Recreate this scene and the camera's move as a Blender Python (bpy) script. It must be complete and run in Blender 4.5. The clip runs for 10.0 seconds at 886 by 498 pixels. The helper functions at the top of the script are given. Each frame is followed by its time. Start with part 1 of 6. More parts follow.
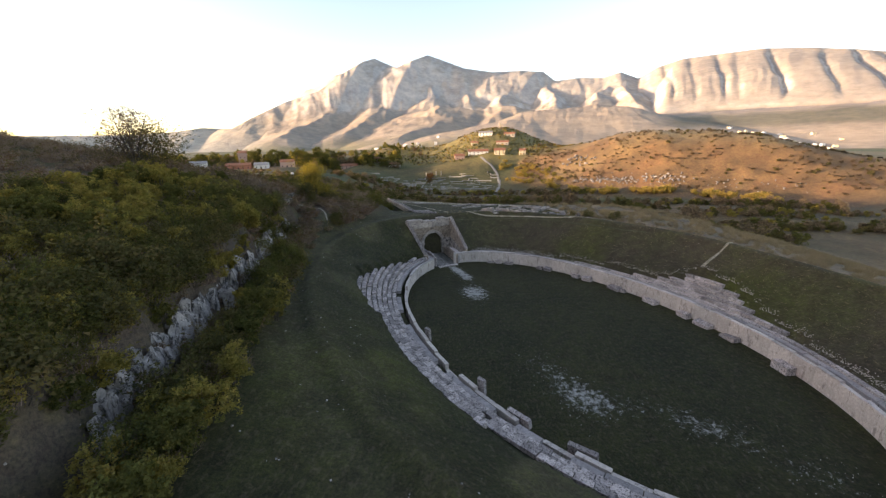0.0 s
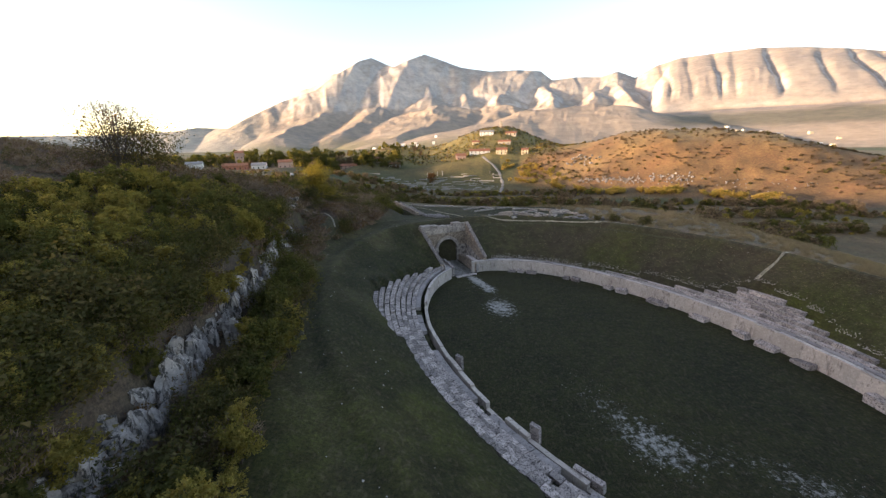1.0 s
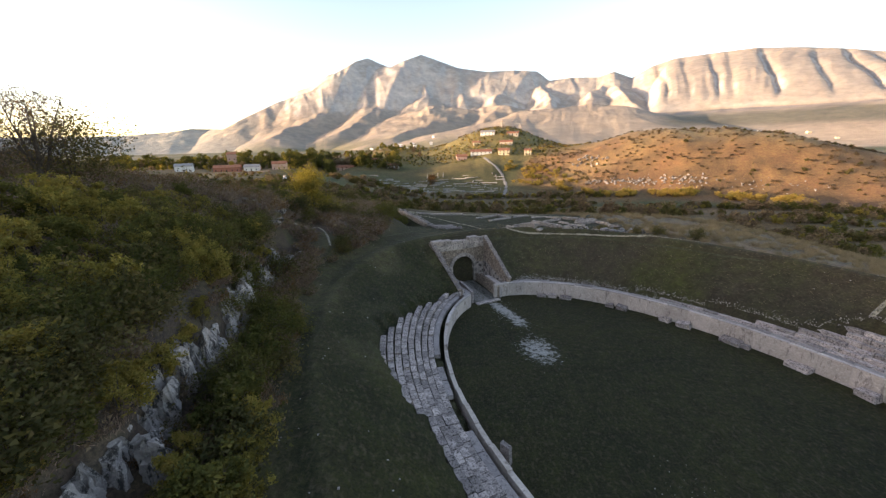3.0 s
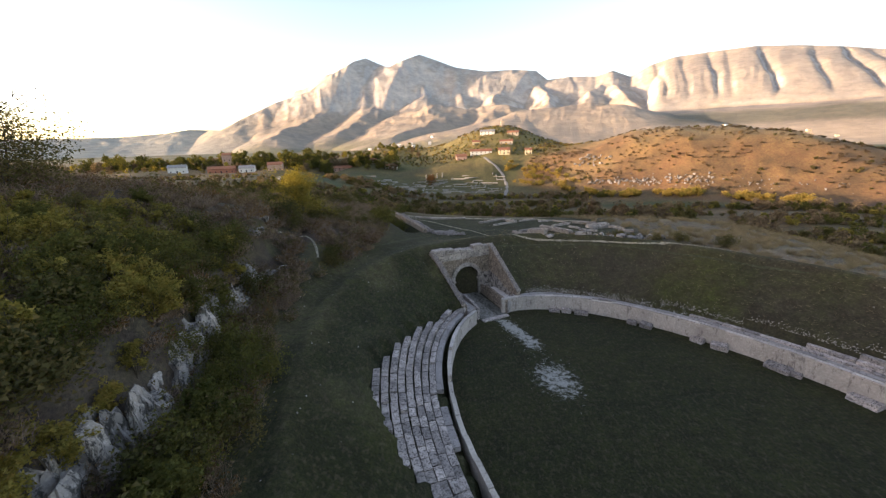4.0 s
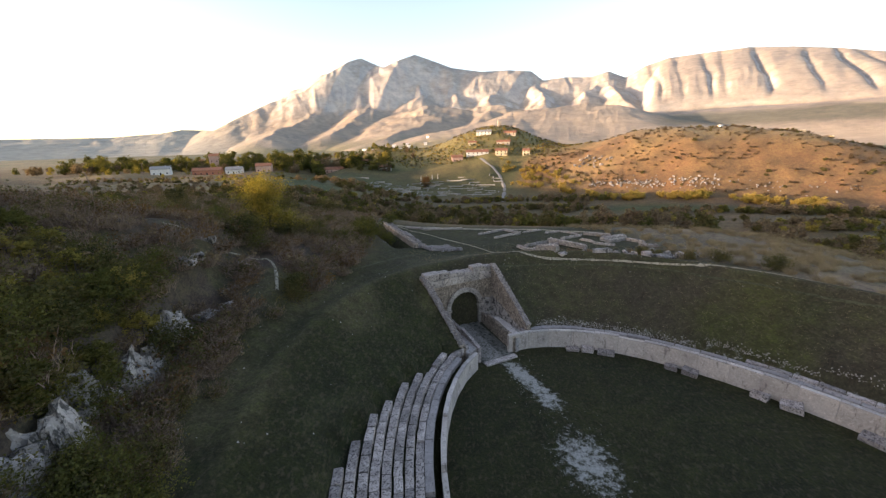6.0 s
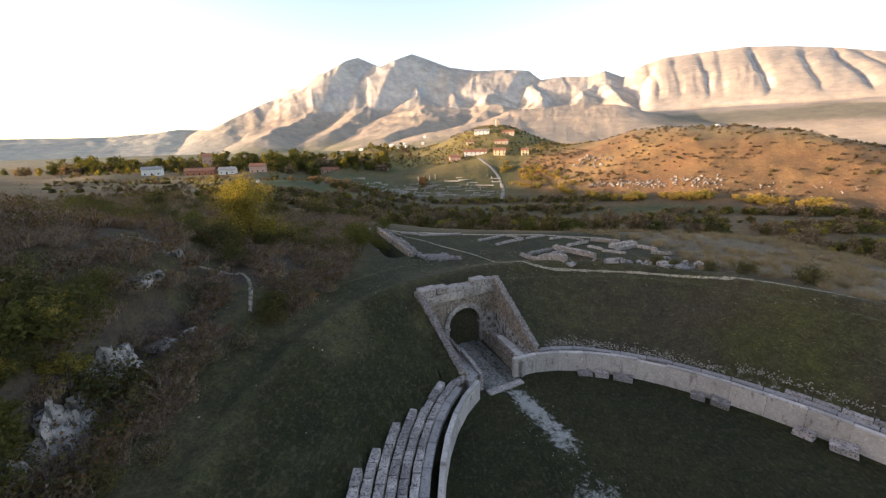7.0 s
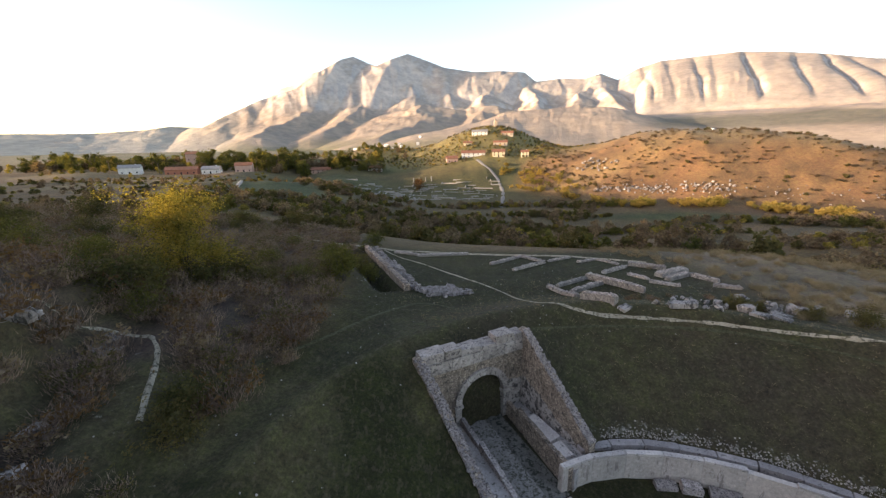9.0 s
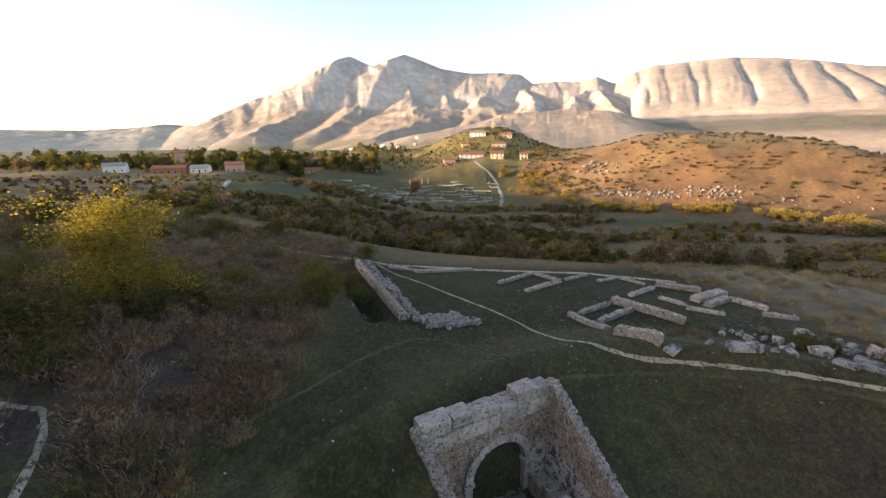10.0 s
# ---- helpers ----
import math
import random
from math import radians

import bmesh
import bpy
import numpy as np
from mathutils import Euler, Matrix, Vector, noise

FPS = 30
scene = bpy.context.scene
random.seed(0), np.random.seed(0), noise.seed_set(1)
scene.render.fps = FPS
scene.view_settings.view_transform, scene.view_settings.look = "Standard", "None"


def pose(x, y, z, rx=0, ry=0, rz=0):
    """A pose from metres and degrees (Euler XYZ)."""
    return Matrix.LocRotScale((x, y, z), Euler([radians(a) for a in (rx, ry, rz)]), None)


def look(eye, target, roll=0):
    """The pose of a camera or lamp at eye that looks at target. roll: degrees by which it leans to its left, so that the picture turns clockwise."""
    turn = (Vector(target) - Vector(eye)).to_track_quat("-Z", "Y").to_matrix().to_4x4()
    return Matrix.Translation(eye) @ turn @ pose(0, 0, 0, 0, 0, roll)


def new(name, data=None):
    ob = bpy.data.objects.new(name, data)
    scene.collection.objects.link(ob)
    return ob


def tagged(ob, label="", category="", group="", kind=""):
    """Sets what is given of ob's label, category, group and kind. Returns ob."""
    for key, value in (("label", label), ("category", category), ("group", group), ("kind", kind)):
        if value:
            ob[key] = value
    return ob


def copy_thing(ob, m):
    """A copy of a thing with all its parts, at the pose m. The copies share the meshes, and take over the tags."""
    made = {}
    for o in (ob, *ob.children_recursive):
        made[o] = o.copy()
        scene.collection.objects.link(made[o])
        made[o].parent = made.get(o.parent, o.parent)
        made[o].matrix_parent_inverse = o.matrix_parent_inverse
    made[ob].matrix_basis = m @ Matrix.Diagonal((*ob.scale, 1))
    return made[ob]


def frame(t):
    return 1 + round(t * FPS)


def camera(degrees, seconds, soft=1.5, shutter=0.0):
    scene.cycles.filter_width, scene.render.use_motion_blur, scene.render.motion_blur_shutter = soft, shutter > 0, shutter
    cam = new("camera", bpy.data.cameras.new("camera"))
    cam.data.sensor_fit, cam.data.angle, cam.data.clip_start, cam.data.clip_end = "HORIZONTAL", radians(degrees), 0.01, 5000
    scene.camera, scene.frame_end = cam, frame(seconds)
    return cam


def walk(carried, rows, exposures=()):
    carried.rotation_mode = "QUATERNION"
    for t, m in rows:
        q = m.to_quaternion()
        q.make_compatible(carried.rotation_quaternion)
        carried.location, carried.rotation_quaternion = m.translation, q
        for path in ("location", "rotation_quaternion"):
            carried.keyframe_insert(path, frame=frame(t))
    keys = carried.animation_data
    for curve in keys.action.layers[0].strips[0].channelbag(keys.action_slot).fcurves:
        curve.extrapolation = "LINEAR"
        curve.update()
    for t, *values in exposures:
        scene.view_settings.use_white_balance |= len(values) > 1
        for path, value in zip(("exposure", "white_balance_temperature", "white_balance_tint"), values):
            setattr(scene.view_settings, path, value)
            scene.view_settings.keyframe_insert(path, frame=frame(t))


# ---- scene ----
cam = camera(98.6, 10.0, soft=1.3)
PATH = [
    (0, (1.881, -2.091, 24.132), (1.822, -0.163, 23.601), -1.2),
    (0.5, (-0.132, 0.971, 24.146), (-0.19, 2.897, 23.613), -1.3),
    (1, (-2.099, 4.183, 24.197), (-2.144, 6.109, 23.664), -1.3),
    (1.5, (-3.504, 7.274, 24.29), (-3.547, 9.201, 23.757), -1.3),
    (2, (-4.398, 10.416, 24.291), (-4.436, 12.343, 23.757), -1.3),
    (2.5, (-4.988, 13.405, 24.295), (-5.02, 15.333, 23.764), -1.3),
    (4, (-5.867, 22.864, 24.096), (-5.893, 24.792, 23.564), -1.7),
    (4.5, (-5.855, 25.99, 24.072), (-5.872, 27.918, 23.541), -1.7),
    (5, (-5.726, 28.886, 24.061), (-5.737, 30.814, 23.531), -1.8),
    (5.5, (-5.64, 31.255, 24.108), (-5.648, 33.183, 23.578), -1.7),
    (7, (-5.481, 38.672, 24.261), (-5.474, 40.6, 23.728), -1.7),
    (7.5, (-5.656, 41.571, 24.262), (-5.64, 43.499, 23.728), -1.6),
    (8, (-5.948, 45.116, 24.323), (-5.926, 47.044, 23.792), -1.4),
    (8.5, (-6.387, 48.806, 24.286), (-6.357, 50.734, 23.757), -1.2),
    (9, (-6.758, 52.644, 24.215), (-6.72, 54.572, 23.684), -1.0),
    (9.5, (-7.035, 56.525, 24.159), (-6.988, 58.453, 23.63), -0.7),
    (10, (-7.36, 60.384, 24.151), (-7.298, 62.313, 23.625), -0.3),
]
walk(cam, [(t, look(eye, target, roll)) for t, eye, target, roll in PATH],
     exposures=[(0, 2.4, 7500, 24), (10, 2.4, 7500, 24)])

# ---- light ----
SUN_AZ, SUN_EL = -100.0, 4.9      # degrees from +y (clockwise), above the horizon
world = bpy.data.worlds.new("world")
scene.world = world
world.use_nodes = True
wt = world.node_tree
sky = wt.nodes.new("ShaderNodeTexSky")
sky.sky_type = 'NISHITA'
sky.sun_disc = False
sky.sun_elevation = radians(SUN_EL)
sky.sun_rotation = radians(SUN_AZ)
sky.altitude, sky.air_density, sky.dust_density, sky.ozone_density = 900, 0.8, 1.8, 0.9
wt.links.new(sky.outputs[0], wt.nodes["Background"].inputs[0])
wt.nodes["Background"].inputs[1].default_value = 0.15
sun_dir = Vector((math.sin(radians(SUN_AZ)) * math.cos(radians(SUN_EL)), math.cos(radians(SUN_AZ)) * math.cos(radians(SUN_EL)), math.sin(radians(SUN_EL))))
sun = new("sun", bpy.data.lights.new("sun", 'SUN'))
sun.data.energy, sun.data.angle, sun.data.color = 2.4, radians(0.6), (1.0, 0.82, 0.60)
sun.matrix_world = look(sun_dir * 100, (0, 0, 0))


# ---- materials ----
def mat(name, rough=0.9):
    m = bpy.data.materials.new(name)
    m.use_nodes = True
    b = m.node_tree.nodes["Principled BSDF"]
    b.inputs["Roughness"].default_value = rough
    b.inputs["Specular IOR Level"].default_value = 0.25
    return m, m.node_tree, b


def node(nt, kind, **ins):
    n = nt.nodes.new(kind)
    for k, v in ins.items():
        n.inputs[k.replace("_", " ")].default_value = v
    return n


def noise_tex(nt, scale, detail=5.0, rough=0.6, coord="Object", stretch=None):
    c = nt.nodes.new("ShaderNodeTexCoord")
    src = c.outputs[coord]
    if stretch:
        mp = nt.nodes.new("ShaderNodeMapping")
        mp.inputs["Scale"].default_value = stretch
        nt.links.new(src, mp.inputs[0])
        src = mp.outputs[0]
    n = node(nt, "ShaderNodeTexNoise", Scale=scale, Detail=detail, Roughness=rough)
    nt.links.new(src, n.inputs["Vector"])
    return n.outputs["Fac"]


def ramp(nt, fac, stops):
    r = nt.nodes.new("ShaderNodeValToRGB")
    els = r.color_ramp.elements
    while len(els) < len(stops):
        els.new(0.5)
    for e, (p, c) in zip(els, stops):
        e.position, e.color = p, (*c, 1)
    nt.links.new(fac, r.inputs[0])
    return r.outputs[0]


def mix(nt, fac, a, b, mode='MIX'):
    m = nt.nodes.new("ShaderNodeMix")
    m.data_type, m.blend_type = 'RGBA', mode
    for sock, v in ((m.inputs[0], fac), (m.inputs[6], a), (m.inputs[7], b)):
        if isinstance(v, (int, float)):
            sock.default_value = v
        elif isinstance(v, tuple):
            sock.default_value = (*v, 1)
        else:
            nt.links.new(v, sock)
    return m.outputs[2]


def maths(nt, op, a, b=0.0, clamp=False):
    m = nt.nodes.new("ShaderNodeMath")
    m.operation, m.use_clamp = op, clamp
    for sock, v in ((m.inputs[0], a), (m.inputs[1], b)):
        if isinstance(v, (int, float)):
            sock.default_value = v
        else:
            nt.links.new(v, sock)
    return m.outputs[0]


def span(nt, v, lo, hi):
    m = nt.nodes.new("ShaderNodeMapRange")
    m.inputs["From Min"].default_value, m.inputs["From Max"].default_value = lo, hi
    nt.links.new(v, m.inputs[0])
    return m.outputs[0]


def bump(nt, b, h, strength=0.5, dist=0.1):
    n = node(nt, "ShaderNodeBump", Strength=strength, Distance=dist)
    nt.links.new(h, n.inputs["Height"])
    nt.links.new(n.outputs[0], b.inputs["Normal"])


def stone_material(name, pale, mid, dark, scale=1.0, joints=0.0, lichen=0.5, vari=0.35, streak=None):
    """Weathered limestone: grain, stains and dark lichen; joints > 0 adds rubble masonry."""
    m, nt, b = mat(name, 0.92)
    big = noise_tex(nt, 0.6 * scale, 4, 0.6)
    fine = noise_tex(nt, 6 * scale, 6, 0.7)
    col = ramp(nt, big, [(0.3, mid), (0.7, pale)])
    spots = span(nt, noise_tex(nt, 2.2 * scale, 6, 0.75, "Object", streak), 0.62 - 0.085 * lichen, 0.68 - 0.085 * lichen)
    col = mix(nt, maths(nt, 'MULTIPLY', spots, 0.85, True), col, dark)
    chalk = span(nt, noise_tex(nt, 3.7 * scale, 5, 0.7), 0.585, 0.63)
    col = mix(nt, maths(nt, 'MULTIPLY', chalk, 0.55), col, tuple(min(0.82, 1.2 * v) for v in pale))
    col = mix(nt, 0.55, col, ramp(nt, fine, [(0.25, (0.45, 0.45, 0.45)), (0.75, (1.25, 1.25, 1.25))]), 'MULTIPLY')
    info = nt.nodes.new("ShaderNodeObjectInfo")
    var = ramp(nt, info.outputs["Random"], [(0.0, (1 - vari,) * 3), (1.0, (1 + vari * 0.6, 1 + vari * 0.55, 1 + vari * 0.5))])
    col = mix(nt, 1.0, col, var, 'MULTIPLY')
    h = fine
    if joints:
        tc = nt.nodes.new("ShaderNodeTexCoord")
        vo = node(nt, "ShaderNodeTexVoronoi", Scale=joints)
        vo.feature = 'DISTANCE_TO_EDGE'
        nt.links.new(tc.outputs["Object"], vo.inputs["Vector"])
        vc = node(nt, "ShaderNodeTexVoronoi", Scale=joints)
        nt.links.new(tc.outputs["Object"], vc.inputs["Vector"])
        edge = span(nt, vo.outputs["Distance"], 0.0, 0.12)
        grey = nt.nodes.new("ShaderNodeRGBToBW")
        nt.links.new(vc.outputs["Color"], grey.inputs[0])
        col = mix(nt, 0.7, col, ramp(nt, grey.outputs[0], [(0.2, (0.6, 0.57, 0.52)), (0.8, (1.3, 1.25, 1.15))]), 'MULTIPLY')
        col = mix(nt, maths(nt, 'SUBTRACT', 1.0, edge), col, tuple(0.45 * v for v in mid))
        h = maths(nt, 'ADD', maths(nt, 'MULTIPLY', edge, 1.0), maths(nt, 'MULTIPLY', fine, 0.5))
    nt.links.new(col, b.inputs["Base Color"])
    bump(nt, b, h, 0.7, 0.06)
    return m


m_podium = stone_material("podium_stone", (0.60, 0.525, 0.46), (0.44, 0.375, 0.325), (0.26, 0.215, 0.19), 0.8, 0, 0.75, 0.12, (1, 1, 0.3))
m_kerb = stone_material("smooth_kerb_stone", (0.38, 0.34, 0.325), (0.26, 0.23, 0.22), (0.09, 0.082, 0.078), 1.6, 0, 0.7, 0.2)
m_coping = stone_material("coping_stone", (0.62, 0.555, 0.51), (0.42, 0.37, 0.34), (0.17, 0.155, 0.15), 1.4, 0, 0.6, 0.25)
m_seat = stone_material("seat_stone", (0.60, 0.52, 0.48), (0.28, 0.24, 0.225), (0.045, 0.040, 0.040), 3.0, 0, 1.25, 0.42)
m_dressed = stone_material("dressed_stone", (0.49, 0.425, 0.38), (0.27, 0.232, 0.208), (0.065, 0.058, 0.055), 1.9, 0, 1.1, 0.25)
m_rubble = stone_material("rubble_masonry", (0.50, 0.405, 0.33), (0.30, 0.24, 0.198), (0.055, 0.048, 0.045), 1.1, 5.2, 1.1, 0.1)
m_plaster = stone_material("old_plaster", (0.50, 0.44, 0.395), (0.33, 0.285, 0.255), (0.03, 0.027, 0.026), 0.9, 0, 1.5, 0.1)
m_grey_rubble = stone_material("grey_rubble_masonry", (0.50, 0.455, 0.425), (0.31, 0.28, 0.262), (0.085, 0.08, 0.076), 1.0, 5.2, 0.7, 0.3)
m_rock = stone_material("white_limestone", (0.46, 0.42, 0.395), (0.22, 0.20, 0.188), (0.032, 0.033, 0.031), 1.1, 0, 1.35, 0.3, (1, 1, 0.4))
m_floor_stone = stone_material("worn_paving", (0.50, 0.45, 0.42), (0.31, 0.28, 0.26), (0.06, 0.055, 0.045), 1.2, 0, 0.9, 0.15)
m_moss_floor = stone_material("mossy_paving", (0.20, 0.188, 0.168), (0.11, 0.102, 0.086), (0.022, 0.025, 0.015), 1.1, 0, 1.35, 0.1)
m_strip = stone_material("mossy_pale_paving", (0.34, 0.31, 0.285), (0.23, 0.21, 0.185), (0.045, 0.048, 0.028), 2.0, 0, 1.45, 0.1)
# darker than the facade stone: the tunnel's shade is in its colour
m_dark = stone_material("shaded_vault_stone", (0.34, 0.29, 0.25), (0.22, 0.19, 0.165), (0.05, 0.046, 0.042), 0.7, 0, 0.9, 0.1)
m_path = stone_material("trodden_path", (0.42, 0.37, 0.285), (0.26, 0.225, 0.165), (0.045, 0.046, 0.022), 1.6, 0, 1.25, 0.1)
m_faint = stone_material("worn_grass", (0.085, 0.080, 0.044), (0.055, 0.055, 0.028), (0.026, 0.030, 0.012), 1.2, 0, 1.4, 0.1)
m_gravel = stone_material("pale_gravel", (0.46, 0.43, 0.38), (0.30, 0.275, 0.24), (0.10, 0.095, 0.07), 3.0, 0, 0.5, 0.1)


def leaf_material(name, shades, glow=0.35):
    m = bpy.data.materials.new(name)
    m.use_nodes = True
    nt = m.node_tree
    nt.nodes.remove(nt.nodes["Principled BSDF"])
    geo = nt.nodes.new("ShaderNodeNewGeometry")
    info = nt.nodes.new("ShaderNodeObjectInfo")
    n = len(shades)
    clump = span(nt, noise_tex(nt, 1.3, 3, 0.6), 0.33, 0.67)
    mixed = maths(nt, 'ADD', maths(nt, 'MULTIPLY', geo.outputs["Random Per Island"], 0.30), maths(nt, 'MULTIPLY', info.outputs["Random"], 0.25))
    mixed = maths(nt, 'ADD', mixed, maths(nt, 'MULTIPLY', clump, 0.45))
    col = ramp(nt, mixed, [((i + 0.5) / n, c) for i, c in enumerate(shades)])
    d, t, mx = nt.nodes.new("ShaderNodeBsdfDiffuse"), nt.nodes.new("ShaderNodeBsdfTranslucent"), nt.nodes.new("ShaderNodeMixShader")
    nt.links.new(col, d.inputs[0])
    nt.links.new(mix(nt, 1.0, col, (1.4, 1.3, 0.6), 'MULTIPLY'), t.inputs[0])
    mx.inputs[0].default_value = glow
    nt.links.new(d.outputs[0], mx.inputs[1])
    nt.links.new(t.outputs[0], mx.inputs[2])
    nt.links.new(mx.outputs[0], nt.nodes["Material Output"].inputs[0])
    return m


m_leaf = leaf_material("autumn_oak_leaves", [(0.062, 0.060, 0.022), (0.17, 0.152, 0.046), (0.265, 0.22, 0.066), (0.33, 0.235, 0.078)], 0.42)
m_leaf_green = leaf_material("green_leaves", [(0.044, 0.051, 0.020), (0.090, 0.094, 0.031), (0.15, 0.132, 0.044)])
m_leaf_gold = leaf_material("golden_leaves", [(0.17, 0.14, 0.045), (0.30, 0.22, 0.065), (0.40, 0.27, 0.085)])
m_leaf_turning = leaf_material("turning_leaves", [(0.048, 0.054, 0.020), (0.15, 0.135, 0.038), (0.29, 0.225, 0.062)], 0.5)
m_leaf_dull = leaf_material("dull_hedge_leaves", [(0.042, 0.046, 0.020), (0.092, 0.085, 0.038), (0.145, 0.110, 0.050)])
m_leaf_rust = leaf_material("rusty_leaves", [(0.075, 0.046, 0.026), (0.125, 0.075, 0.04), (0.17, 0.10, 0.048)])
m_leaf_brown = leaf_material("brown_scrub_leaves", [(0.085, 0.062, 0.047), (0.165, 0.123, 0.09), (0.24, 0.185, 0.13)])
m_twig = leaf_material("dry_brown_twigs", [(0.095, 0.064, 0.055), (0.20, 0.145, 0.122), (0.31, 0.23, 0.185)], 0.15)
m_straw = leaf_material("dry_straw", [(0.15, 0.117, 0.082), (0.24, 0.19, 0.132), (0.31, 0.245, 0.17)], 0.25)
m_bark, nt, b = mat("bark")
nt.links.new(ramp(nt, noise_tex(nt, 5, 6, 0.7, "Object", (3, 3, 0.6)), [(0.3, (0.03, 0.024, 0.018)), (0.7, (0.11, 0.09, 0.07))]), b.inputs["Base Color"])

# grass ground: the kind of cover comes with the mesh, the grain from noise
m_ground, nt, b = mat("grass_and_earth", 0.95)
at = nt.nodes.new("ShaderNodeAttribute")
at.attribute_name = "cover"
ab = nt.nodes.new("ShaderNodeAttribute")
ab.attribute_name = "bare"
big = noise_tex(nt, 0.09, 5, 0.6)
mid_n = noise_tex(nt, 0.7, 6, 0.7)
fine = noise_tex(nt, 5.0, 6, 0.75)
col = mix(nt, 1.0, at.outputs["Color"], ramp(nt, big, [(0.3, (0.72, 0.75, 0.75)), (0.7, (1.3, 1.2, 1.1))]), 'MULTIPLY')
col = mix(nt, 1.0, col, ramp(nt, mid_n, [(0.28, (0.66, 0.55, 0.6)), (0.5, (1.0, 1.0, 1.0)), (0.74, (1.35, 1.45, 1.1))]), 'MULTIPLY')
col = mix(nt, 1.0, col, ramp(nt, fine, [(0.28, (0.32, 0.35, 0.35)), (0.5, (0.9, 0.9, 0.9)), (0.74, (1.7, 1.6, 1.5))]), 'MULTIPLY')
clod = span(nt, noise_tex(nt, 3.2, 4, 0.65, "Object", (1.0, 0.55, 1.0)), 0.53, 0.64)
col = mix(nt, maths(nt, 'MULTIPLY', clod, 0.6), col, mix(nt, 0.5, col, (0.12, 0.088, 0.058)))
dead = span(nt, noise_tex(nt, 1.9, 7, 0.75), 0.56, 0.7)
col = mix(nt, maths(nt, 'MULTIPLY', dead, 0.85), col, mix(nt, 0.6, col, (0.11, 0.085, 0.05)))
speck = span(nt, noise_tex(nt, 2.6, 5, 0.8), 0.70, 0.74)
col = mix(nt, maths(nt, 'MULTIPLY', speck, 0.35), col, (0.20, 0.18, 0.13))
patch = span(nt, maths(nt, 'ADD', maths(nt, 'MULTIPLY', ab.outputs["Fac"], 1.0), maths(nt, 'MULTIPLY', maths(nt, 'SUBTRACT', noise_tex(nt, 1.5, 8, 0.8), 0.5), 1.7)), 0.42, 0.62)
col = mix(nt, maths(nt, 'MULTIPLY', patch, maths(nt, 'GREATER_THAN', ab.outputs["Fac"], 0.02)), col, ramp(nt, fine, [(0.3, (0.20, 0.19, 0.17)), (0.7, (0.44, 0.42, 0.38))]))
nt.links.new(col, b.inputs["Base Color"])
bump(nt, b, maths(nt, 'ADD', fine, maths(nt, 'MULTIPLY', mid_n, 1.5)), 0.8, 0.12)

# mountains: grass low and on gentle slopes, pale limestone where it is steep
m_mount, nt, b = mat("mountain_grass_and_limestone", 0.95)
am = nt.nodes.new("ShaderNodeAttribute")
am.attribute_name = "cover"
col = mix(nt, 1.0, am.outputs["Color"], ramp(nt, noise_tex(nt, 0.004, 6, 0.65), [(0.3, (0.8, 0.82, 0.86)), (0.7, (1.18, 1.15, 1.1))]), 'MULTIPLY')
col = mix(nt, 1.0, col, ramp(nt, noise_tex(nt, 0.02, 8, 0.75), [(0.3, (0.72, 0.74, 0.76)), (0.7, (1.25, 1.22, 1.18))]), 'MULTIPLY')
nt.links.new(col, b.inputs["Base Color"])
bump(nt, b, noise_tex(nt, 0.02, 9, 0.75), 0.8, 7)


def paint(name, colour, rough=0.85, grime=0.25):
    m, nt, b = mat(name, rough)
    n = ramp(nt, noise_tex(nt, 0.7, 6, 0.7), [(0.3, tuple(c * (1 - grime) for c in colour)), (0.7, colour)])
    nt.links.new(n, b.inputs["Base Color"])
    bump(nt, b, noise_tex(nt, 4, 4, 0.6), 0.3, 0.03)
    return m


m_white_wall = paint("white_plaster", (0.72, 0.70, 0.66))
m_cream_wall = paint("cream_plaster", (0.66, 0.56, 0.38))
m_red_wall = paint("brick_red_plaster", (0.42, 0.17, 0.11))
m_pink_wall = paint("pink_plaster", (0.55, 0.36, 0.29))
m_stone_wall = paint("house_stone", (0.42, 0.36, 0.29))
m_tile_roof = paint("terracotta_tiles", (0.34, 0.15, 0.09), 0.9, 0.4)
m_grey_roof = paint("grey_roof", (0.30, 0.29, 0.28), 0.8, 0.3)
m_window = paint("dark_window_glass", (0.03, 0.035, 0.04), 0.2, 0.2)
m_wood_pole = paint("grey_timber", (0.16, 0.13, 0.10))
m_metal = paint("galvanised_steel", (0.35, 0.35, 0.36), 0.5)
m_road = paint("pale_tarmac", (0.24, 0.225, 0.205), 0.9, 0.2)

# ---- terrain ----
CX, CY, AX, BX, ANG = 15.85, 45.3, 32.0, 18.4, radians(116.0)   # arena: centre, half axes, direction of the gate
UX, UY = math.cos(ANG), math.sin(ANG)
GX, GY = 0.4, 73.0               # middle of the gate's mouth
FX, FY = 0.902, 0.436            # along the gate's facade, to the right
PODIUM = 2.1
RISE, TREAD, FIRST = 0.37, 0.72, 1.66                              # seating: height and depth of a tier, first tier's distance


def ss(a, b, x):
    t = np.clip((x - a) / (b - a), 0, 1)
    return t * t * (3 - 2 * t)


def arena_uv(x, y):
    return (x - CX) * UX + (y - CY) * UY, (x - CX) * UY - (y - CY) * UX


def out_of_arena(x, y):
    """Distance outside the arena's edge, about in metres."""
    u, v = arena_uv(x, y)
    k = np.sqrt((u / AX) ** 2 + (v / BX) ** 2) + 1e-6
    return (k - 1) * k / np.sqrt((u / AX ** 2) ** 2 + (v / BX ** 2) ** 2 + 1e-12)


